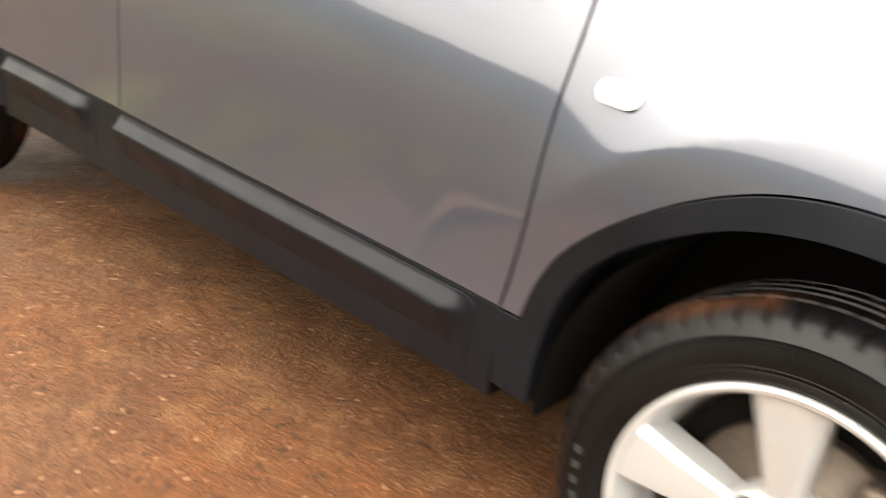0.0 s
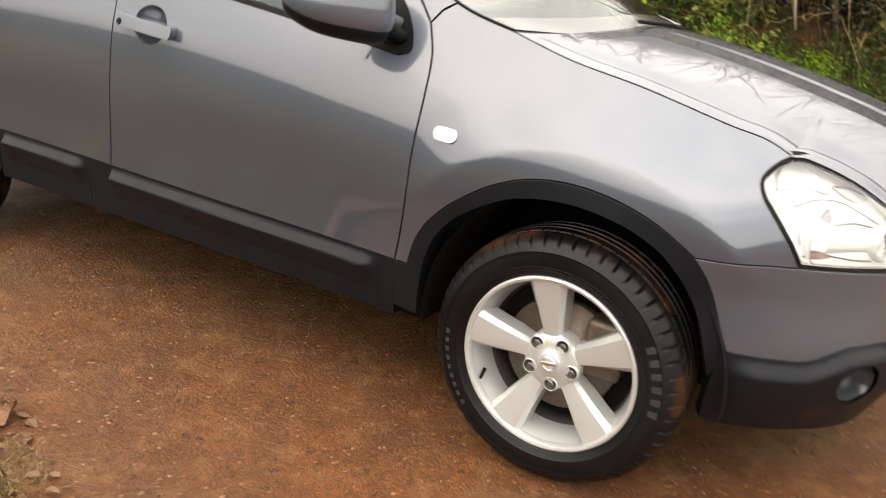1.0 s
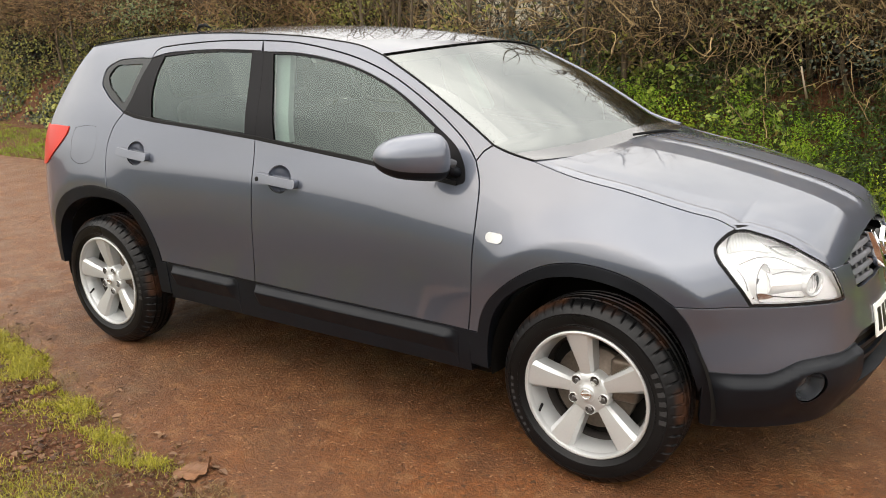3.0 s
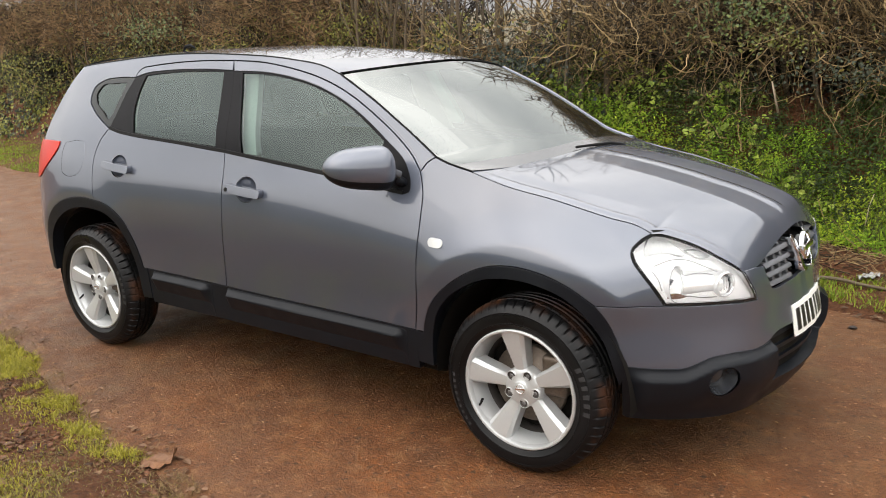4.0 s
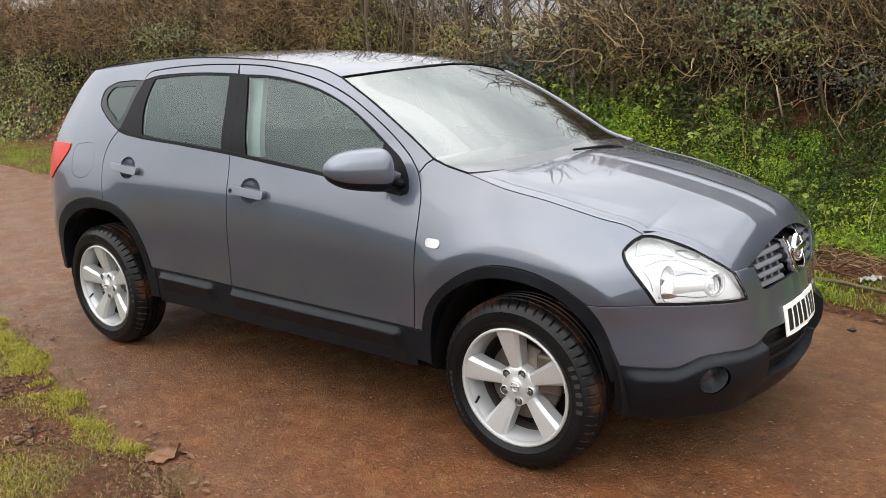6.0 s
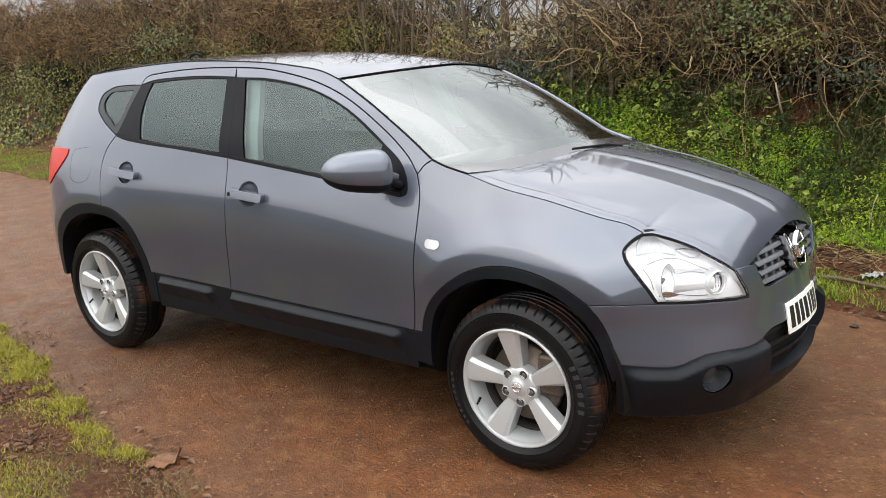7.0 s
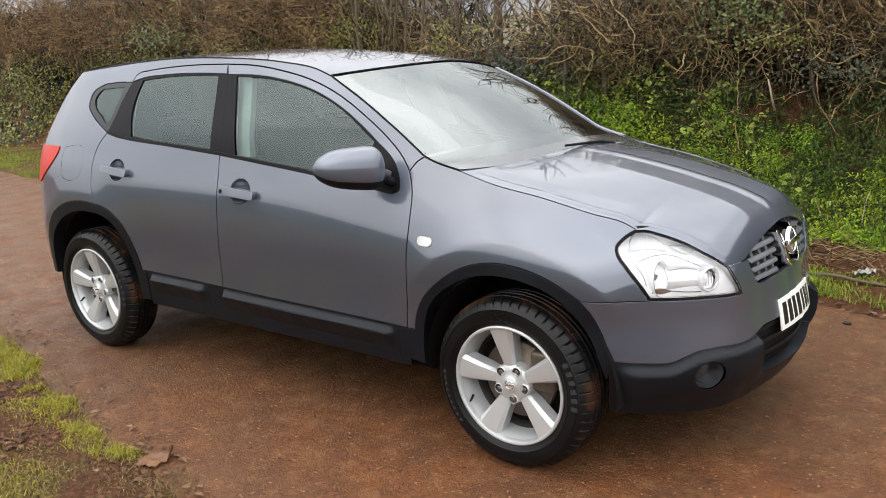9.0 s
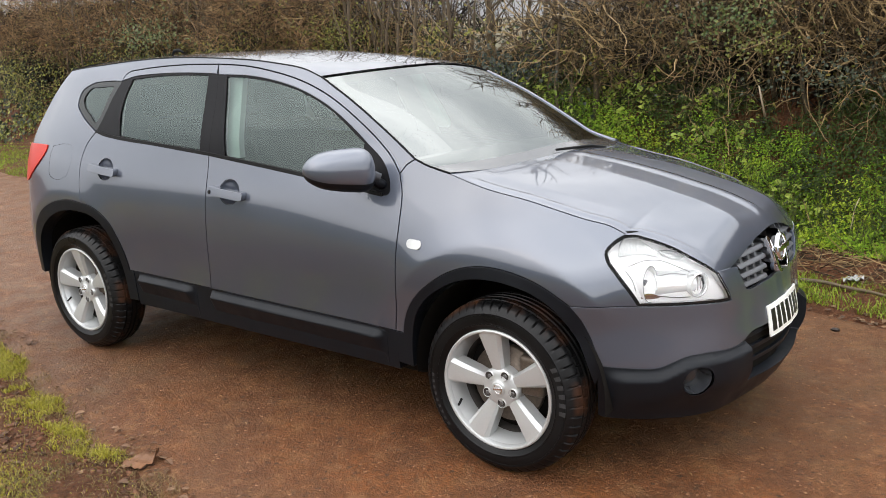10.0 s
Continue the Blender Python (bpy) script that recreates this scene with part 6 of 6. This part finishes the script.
# ivy and dead leaves over the foot of the bank, to the rear
n = 30000
x = -2.2 - 17 * rng.uniform(0, 1, n) ** 1.3
y = hedge_face(x) - .50 + 1.0 * rng.uniform(0, 1, n)
p = keep(np.stack([x, y, height_at(x, y) + .02 + .10 * rng.uniform(0, 1, n)], 1), (.15 + .85 * patchy(x, y, 1.2, 91.0, -.3, .2)) * ease(-.5, -.15, y - hedge_face(x)))
stuff("bank_ivy", leaves(p, np.tile([.1, -.9, .5], (len(p), 1)), .055, .15, (.9, 1.0)), M_IVY, "ivy hanging over the red earth bank", "ivy")

# upright stems with limbs
def stem(x, y, h, r, lean):
    z0 = float(height_at(np.array([x]), np.array([y]))[0]) - .05
    line = [(0, 0, 0)]
    for k in range(1, 9):
        line.append((line[-1][0] + lean[0] * h / 8 + random.uniform(-.035, .035), line[-1][1] + lean[1] * h / 8 + random.uniform(-.035, .035), h * k / 8))
    tree = tagged(new("hedge_stem"), "thin bare hedgerow tree stem standing on the bank", "tree", "hedge stems")
    tree.location = (x, y, z0)
    part("trunk", mesh("trunk", *sweep(line, lambda t: round_section(r * (1 - .72 * t), 7)), M_BARK), tree)
    for k in range(9):
        i = random.randint(2, 8)
        a = random.uniform(0, 6.28)
        pts = [Vector(line[i])]
        d = Vector((math.cos(a) * .7, math.sin(a) * .5, .75))
        for _ in range(5):
            d = (d + Vector((random.uniform(-.3, .3), random.uniform(-.3, .3), random.uniform(-.05, .25)))).normalized()
            pts.append(pts[-1] + d * random.uniform(.10, .20))
        part("limb", mesh("limb", *sweep(pts, lambda t: round_section(r * .38 * (1 - .75 * t), 5)), M_BARK), tree)
    return tree


for k in range(46):
    x = -10.5 + 14.5 * (k + random.random()) / 46
    f = float(hedge_face(np.array([x]))[0])
    stem(x, f + random.uniform(.30, 1.0), random.uniform(1.5, 2.2), random.uniform(.012, .026), (random.uniform(-.14, .14), random.uniform(-.10, .06)))

for k in range(16):
    x = -3.6 + 3.4 * (k + random.random()) / 16
    f = float(hedge_face(np.array([x]))[0])
    stem(x, f + random.uniform(.15, .7), random.uniform(1.7, 2.3), random.uniform(.018, .036), (random.uniform(-.10, .10), random.uniform(-.06, .06)))

# weeds at the foot of the bank, on the nose's side: separate plants with leaves up their stalks
def plants(count, tall, per, size, mat, name, label, seed, bias=0.0, shape=(.6, 1.0), even=.14):
    x = rng.uniform(-1.6, 5.2, count)
    u = np.clip(rng.uniform(0, 1, count) * (1 + min(bias, 0)) + max(bias, 0), 0, 1)
    y = far_edge(x) + .92 + 1.10 * u
    lush = ease(-.30, .26, fbm(x, y * .7, 1.9, seed, 2))
    tall = tall * np.interp(x, (-1.6, -.6, .30, .55, .8, 1.25, 1.6, 3), (.9, .95, 1.05, .80, .36, .36, .80, .95))
    h = tall * np.interp(x, (.3, 1.0), (1.0, .85)) * (.35 + .75 * ease(.0, .55, u)) * (.40 + .85 * lush) * rng.uniform(.6, 1.25, count)
    ok = rng.uniform(0, 1, count) < even + (1 - even) * lush ** 1.6
    ok &= rng.uniform(0, 1, count) < hollow(np.stack([x, y, height_at(x, y) + .5 * h], 1))
    x, y, h, count = x[ok], y[ok], h[ok], int(ok.sum())
    base = np.stack([x, y, height_at(x, y)], 1)
    lean = np.stack([rng.normal(0, .22, count), rng.normal(-.18, .2, count), np.ones(count)], 1)
    i = np.repeat(np.arange(count), per)
    f = rng.uniform(.08, 1, len(i)) ** .75
    a = rng.uniform(0, 2 * np.pi, len(i))
    spread = (.03 + .055 * np.sin(np.pi * np.clip(f, 0, .92))) * (.6 + h[i] * 1.2)
    q = base[i] + lean[i] * (h[i] * f)[:, None] + np.stack([np.cos(a) * spread, np.sin(a) * spread, rng.normal(0, .008, len(i))], 1)
    out = np.stack([np.cos(a) * .55, np.sin(a) * .45 - .40, np.full(len(i), 1.15)], 1)
    stuff(name, leaves(q, out, size, .2, shape), mat, label, "weeds")
    return base, lean, h


plants(3000, .29, 30, .025, M_FRESH, "weed_leaves", "fresh green nettles and cleavers at the bank foot", 44.0, -.28, (.42, 1.0))
plants(1500, .27, 26, .028, leaf_material("yellow_green_weeds", (0.220, 0.300, 0.016), (0.470, 0.570, 0.050), .5, .42), "weed_leaves", "yellow-green young weeds at the bank foot", 48.0, -.40, (.45, 1.0))
# darker leaf colour paints the shaded gaps behind the bright weeds
plants(3000, .36, 28, .030, leaf_material("shade_dark_weeds", (0.012, 0.024, 0.003), (0.060, 0.100, 0.012), .5, .25), "weed_leaves", "weeds under the bank, their green darkened to stand for shade", 41.0, .18, (.5, 1.0), .8)
plants(520, .30, 15, .046, leaf_material("broad_bramble_leaves", (0.120, 0.180, 0.022), (0.340, 0.410, 0.070), .5, .3), "broad_leaves", "broad green bramble leaves in the weeds", 39.0, 0, (.8, 1.0))
n = 60000
x = rng.uniform(-1.6, 5.2, n)
y = far_edge(x) + .95 + 1.05 * rng.uniform(0, 1, n)
p = np.stack([x, y, height_at(x, y)], 1)
st = keep(p, .05 * hollow(p + (0, 0, .2)))
hd = np.stack([rng.normal(0, .2, len(st)), rng.normal(-.1, .2, len(st)), np.ones(len(st))], 1)
st[:, 2] = height_at(st[:, 0], st[:, 1])
stuff("weed_stalks", twigs(st, hd, rng.uniform(.2, .7, len(st)), np.full(len(st), .0018), 4, .15), leaf_material("green_stalks", (0.03, 0.045, 0.008), (0.09, 0.09, 0.02), .6, 0), "thin green weed stalks", "weeds")
pole = fix(mesh("dead_stalk", *sweep([(0, 0, .05), (-.018, -.02, .14), (-.045, -.03, .27)], lambda t: round_section(.009 - .003 * t, 7)), plain("pale_dead_wood", (.24, .19, .13), .8, vary=.3, bump=.5)))
tagged(new("dead_stalk", pole), "pale broken stick standing in the bank", "stick").location = (1.10, 3.12, .86)

# grass along the far verge
n = 70000
x = 6 - 20 * rng.uniform(0, 1, n) ** 1.3
y = far_edge(x) + np.where(x > -2, .10, .02) + rng.uniform(0, 1, n) ** 1.0 * np.where(x > -2, .46, 1.1)
m = (.25 + .75 * patchy(x, y, 1.4, 51.0, -.45, .05)) * np.interp(x, (-6, -2, 0), (.85, .85, 1))
p = keep(np.stack([x, y, height_at(x, y)], 1), m)
stuff("verge_grass", blades(p, .046, .0034, .8, .8), leaf_material("green_verge_grass", (0.090, 0.150, 0.006), (0.280, 0.350, 0.030), .5, .3), "short bright grass along the far verge", "grass")
n = 2600
x = rng.uniform(-1, 5, n)
y = far_edge(x) + rng.uniform(.55, 1.15, n)
st = np.stack([x, y, height_at(x, y) + .012], 1)
hd = np.stack([rng.normal(0, 1, n), rng.normal(0, .6, n), rng.normal(.05, .12, n)], 1)
stuff("ground_litter", twigs(st, hd, rng.uniform(.06, .35, n), rng.uniform(.0015, .005, n), 4, .2), M_TWIG, "fallen twigs and stalks on the bare verge", "litter")

n = 900
x = rng.uniform(-1.5, 5, n)
y = far_edge(x) + np.where(rng.uniform(0, 1, n) < .35, rng.uniform(-.05, .12, n), rng.uniform(.50, 1.05, n))
p = np.stack([x, y, np.maximum(height_at(x, y), 0) + .008], 1)
stuff("dead_leaves", leaves(p, np.tile([0, -.3, 3.0], (n, 1)), .036, .08, (.6, 1.0)), leaf_material("brown_leaf_litter", (0.050, 0.026, 0.013), (0.230, 0.140, 0.075), .7, .1), "brown dead leaves lying on the far verge", "leaves")

# single things on the far verge
line = spline([(0, 0, .015), (.14, -.04, .03), (.28, -.07, .022), (.42, -.12, .028), (.58, -.16, .012), (.72, -.22, .008)], .04)
branch = new("fallen_branch", fix(mesh("fallen_branch", *sweep(line, lambda t: round_section(.013 - .006 * t, 8)), M_BARK)))
tagged(branch, "dark fallen branch lying on the leaf litter", "branch").location = (1.66, 2.05, float(height_at(np.array([1.9]), np.array([1.97]))[0]))
V = []
for i in range(13):
    for k in range(9):
        a, b = i / 12, k / 8
        V.append(((a - .5) * .11, (b - .5) * .065, .012 + .012 * math.sin(7 * a + 3 * b) * math.cos(9 * b - 2 * a) + .007 * math.sin(17 * a - 11 * b) + .02 * a))
F = [(i*9 + k, i*9 + k + 1, (i+1)*9 + k + 1, (i+1)*9 + k) for i in range(12) for k in range(8)]
wrap = new("plastic_wrapper", mesh("plastic_wrapper", V, F, plain("pale_clouded_plastic", (.27, .27, .26), .3, vary=.4, scale=30, coat=.3), True))
tagged(wrap, "crumpled pale plastic wrapper dropped among dead leaves", "litter").matrix_basis = pose(1.935, 2.125, float(height_at(np.array([1.935]), np.array([2.125]))[0]) + .002, 0, 0, 25)
V = [(.024 * q[0] * random.uniform(.7, 1.2), .020 * q[1] * random.uniform(.6, 1.3), .006 + .009 * q[2] * random.uniform(.7, 1.2)) for q in [(math.cos(a) * math.cos(b), math.sin(a) * math.cos(b), math.sin(b)) for b in (-1.2, -.5, .1, .7, 1.3) for a in np.linspace(0, 2 * math.pi, 12, endpoint=False)]]
F = [(r*12 + k, r*12 + (k+1) % 12, (r+1)*12 + (k+1) % 12, (r+1)*12 + k) for r in range(4) for k in range(12)] + [tuple(range(12))[::-1], tuple(range(48, 60))]
clump = new("mud_lump", fix(mesh("mud_lump", V, F, plain("dark_wet_mud", (.020, .012, .008), .6, vary=.4, bump=.8))))
tagged(clump, "dark wet lump of mud at the lane's far edge", "mud").location = (2.01, 1.34, .0)
stalk = new("dry_stalk", fix(mesh("dry_stalk", *sweep([(0, 0, 0), (.012, 0, .10), (.022, .01, .20), (.045, .01, .27)], lambda t: round_section(.0042 - .002 * t, 6)), plain("pale_dry_stalk", (.46, .38, .24), .7, vary=.2))))
tagged(stalk, "single pale dry stalk standing in the weeds", "stalk").location = (1.785, 2.72, float(height_at(np.array([1.785]), np.array([2.72]))[0]) + .05)

# ---- the near verge: grass in tufts, mud and dead leaves ----
n = 330000
x = rng.uniform(-5, 1.6, n)
d = rng.uniform(0, 1, n) ** 1.9 * 1.6
y = near_edge(x) + .05 - d
strip = np.exp(-((d - .12) / np.interp(x, (-1.2, -.4), (.24, .12))) ** 2) * np.interp(x, (-1.2, -.45, -.25, 0), (1, .85, .22, .04))
m = np.clip(1.25 * strip * patchy(x, y, 3.1, 61.0, -.40, .22) + .30 * patchy(x, y, 1.1, 67.0, .02, .4) * ease(.45, .75, d) + np.exp(-((x + .25) / .26) ** 2 - ((y + 1.97) / .15) ** 2) + np.exp(-((x + .07) / .07) ** 2 - ((y + 1.56) / .05) ** 2), 0, 1)
p = keep(np.stack([x, y, height_at(x, y)], 1), m)
stuff("verge_grass", blades(keep(p, .75), .023, .0017, 1.3, 1.0), M_GRASS, "tufts of bright wet grass on the near verge", "grass")
# taller tufts, each a bunch of blades that lean outwards
n = 1500
x = rng.uniform(-4.5, .5, n)
d = .03 + .16 * rng.uniform(0, 1, n)
y = near_edge(x) - d
c = keep(np.stack([x, y, height_at(x, y)], 1), (.12 + .88 * patchy(x, y, 3.1, 61.0, -.30, .20)) * np.interp(x, (-.9, -.45, -.25, 0), (1, .8, .15, .02)))
c = np.concatenate([c, [(-.10, -1.55, .02), (-.05, -1.58, .02), (-.03, -1.54, .02), (-.08, -1.60, .02)]])
c = np.repeat(c, 26, 0)
c[:, :2] += rng.normal(0, .013, (len(c), 2))
stuff("grass_tufts", blades(c, .036, .0020, 1.1, 1.0), M_GRASS, "taller tufts of bright grass on the near verge", "grass")
# straw that frays the edge of the lane
n = 9000
x = rng.uniform(-3.5, 1.2, n)
y = near_edge(x) + .07 - .20 * rng.uniform(0, 1, n)
p = keep(np.stack([x, y, np.maximum(height_at(x, y), .001)], 1), .10 + .9 * patchy(x, y, 2.4, 64.0, -.1, .3))
stuff("dry_grass", blades(p, .036, .0014, 2.6, 1.0), M_STRAW, "pale straw fraying out over the lane's edge", "grass")
n = 52000
x = rng.uniform(-3.0, 1.5, n)
y = near_edge(x) + .05 - rng.uniform(0, 1, n) ** 1.4 * 1.3
p = keep(np.stack([x, y, height_at(x, y)], 1), (.12 + .7 * patchy(x, y, 2.0, 71.0)) * np.interp(near_edge(x) - y, (0, .15, .4), (.5, .35, 1)) * np.interp(x, (-1.3, -1.0, -.35, 0), (1, .25, .25, 1)))
stuff("dry_grass", blades(p, .034, .0013, 2.4, 1.0), M_STRAW, "flattened dry grass and straw on the mud", "grass")

n = 60000
x = rng.uniform(-1.2, 1.5, n)
y = near_edge(x) - .02 - rng.uniform(0, 1, n) * 1.2
p = keep(np.stack([x, y, height_at(x, y)], 1), (.10 + .9 * patchy(x, y, 1.6, 75.0, -.2, .2)) * np.interp(x, (-.45, -.15, .1), (.02, .7, 1)))
stuff("matted_grass", blades(p, .028, .0014, 2.0, 1.0), leaf_material("olive_matted_grass", (0.070, 0.052, 0.016), (0.225, 0.180, 0.066), .7, .2), "matted olive grass trodden into the mud", "grass")

M_DEAD = leaf_material("dead_brown_leaves", (0.070, 0.034, 0.017), (0.190, 0.105, 0.056), .6, .1)
n = 620
x = rng.uniform(-4, 2, n)
y = near_edge(x) + .12 - rng.uniform(0, 1, n) ** 1.3 * 1.3
p = np.stack([x, y, np.maximum(height_at(x, y), 0) + .006], 1)
stuff("dead_leaves", leaves(p, np.tile([0, 0, 4.0], (n, 1)), .036, .12, (.65, 1.0)), M_DEAD, "scattered dead brown leaves on the verge", "leaves")
n = 800
x = rng.uniform(-5, 4, n)
y = near_edge(x) + rng.uniform(0, 1, n) * (far_edge(x) - near_edge(x))
p = np.stack([x, y, np.full(n, .004)], 1)
stuff("lane_litter", leaves(p, np.tile([0, 0, 2.0], (n, 1)), .014, .3, (.35, 1.0)), leaf_material("straw_bits", (0.10, 0.045, 0.02), (0.42, 0.28, 0.14), .7, 0), "small bits of straw and dead leaf on the lane", "leaves")

# one large crumpled leaf, flat on the ground, one flap standing up
V = []
for i in range(21):
    t = i / 20
    w = .062 * (math.sin(math.pi * min(1, t * .96 + .03)) ** .5) * (1 + .14 * math.sin(t * 17) + .07 * math.sin(t * 41))
    for k in range(13):
        q = k / 6 - 1
        flap = max(0, t - .70) / .30
        V.append(((t - .5) * .17 - .030 * flap ** 2 + .006 * q, q * w * (1 - .25 * flap), .004 + .052 * flap ** 1.2 + .007 * (.4 + math.sin(9 * t + 5 * q)) * abs(math.sin(7 * t - 4 * q)) + .003 * math.sin(31 * t - 13 * q)))
F = [(i*13 + k, i*13 + k + 1, (i+1)*13 + k + 1, (i+1)*13 + k) for i in range(20) for k in range(12)]
big = mesh("curled_leaf", V, F, plain("tan_dead_leaf", (.150, .068, .030), .75, vary=.4, scale=40, bump=.4))
leaf = tagged(new("curled_leaf", big), "large crumpled brown dead leaf at the lane's edge", "leaf")
leaf.matrix_basis = pose(.085, -1.495, .001, 0, 0, 48) @ Matrix.Diagonal((.95, .90, .85, 1))

# grit and small stones on the lane
n = 24000
x = rng.uniform(-5, 4.5, n)
e0, e1 = near_edge(x), far_edge(x)
y = e0 + (e1 - e0) * rng.uniform(-.02, 1.02, n)
s = .0014 + .0042 * rng.uniform(0, 1, n) ** 4
c = np.stack([x, y, s * .35], 1)
dirs = np.array([(1, 0, 0), (-1, 0, 0), (0, 1, 0), (0, -1, 0), (0, 0, .7), (0, 0, -.5)])
V = (c[:, None] + dirs[None] * (s[:, None] * rng.uniform(.6, 1.4, (n, 6)))[..., None]).reshape(-1, 3)
o = (np.arange(n) * 6)[:, None]
F = np.concatenate([o + f for f in ([0, 2, 4], [2, 1, 4], [1, 3, 4], [3, 0, 4], [2, 0, 5], [1, 2, 5], [3, 1, 5], [0, 3, 5])], 1).reshape(-1, 3)
stuff("grit", (V, F), leaf_material("pale_brown_grit", (.030, .013, .007), (.24, .135, .07), .7, 0), "loose grit and small stones on the lane", "gravel")

# clods of trodden mud on the near verge
ball = bmesh.new()
bmesh.ops.create_icosphere(ball, subdivisions=1, radius=1)
ico = np.array([v.co for v in ball.verts])
ico_faces = np.array([[v.index for v in f.verts] for f in ball.faces])
ball.free()
n = 13000
x = rng.uniform(-3.2, 1.6, n)
y = near_edge(x) - .05 - .9 * rng.uniform(0, 1, n) ** 1.2
s = .002 + .013 * rng.uniform(0, 1, n) ** 4
c = np.stack([x, y, height_at(x, y) - s * .05], 1)
V = (c[:, None] + ico[None] * (s[:, None] * rng.uniform(.35, 1.5, (n, len(ico))))[..., None] * (1.4, 1.1, .55)).reshape(-1, 3)
F = ((np.arange(n) * len(ico))[:, None, None] + ico_faces[None]).reshape(-1, 3)
tagged(new("mud_clods", big_mesh("mud_clods", V, F, leaf_material("red_mud_clods", (.040, .018, .009), (.150, .062, .029), .8, 0), True)), "small clods of trodden red mud on the verge", "mud", kind="stuff")

# ---- the grassy bank behind, on the near side ----
n = 70000
x = rng.uniform(-16, 14, n)
d = rng.uniform(4.6, 6.9, n)
y = near_edge(x) - d
p = np.stack([x, y, height_at(x, y) + rng.uniform(0, .10, n)], 1)
stuff("near_bank_leaves", leaves(p, np.tile([0, .8, .8], (n, 1)), .12, .2, (.8, 1.0)), leaf_material("grassy_bank_leaves", (0.062, 0.075, 0.020), (0.098, 0.112, 0.032), .9, .2), "rough grass and ivy on the bank across the lane", "bank plants")
n = 60000
x = rng.uniform(-8, 8, n)
d = .9 + 4.0 * rng.uniform(0, 1, n)
y = near_edge(x) - d
p = keep(np.stack([x, y, height_at(x, y)], 1), .3 + .7 * patchy(x, y, 1.1, 67.0, -.2, .3))
stuff("rough_grass", blades(p, .075, .006, .7, .7), M_GRASS, "rough trodden grass beside the lane", "grass")
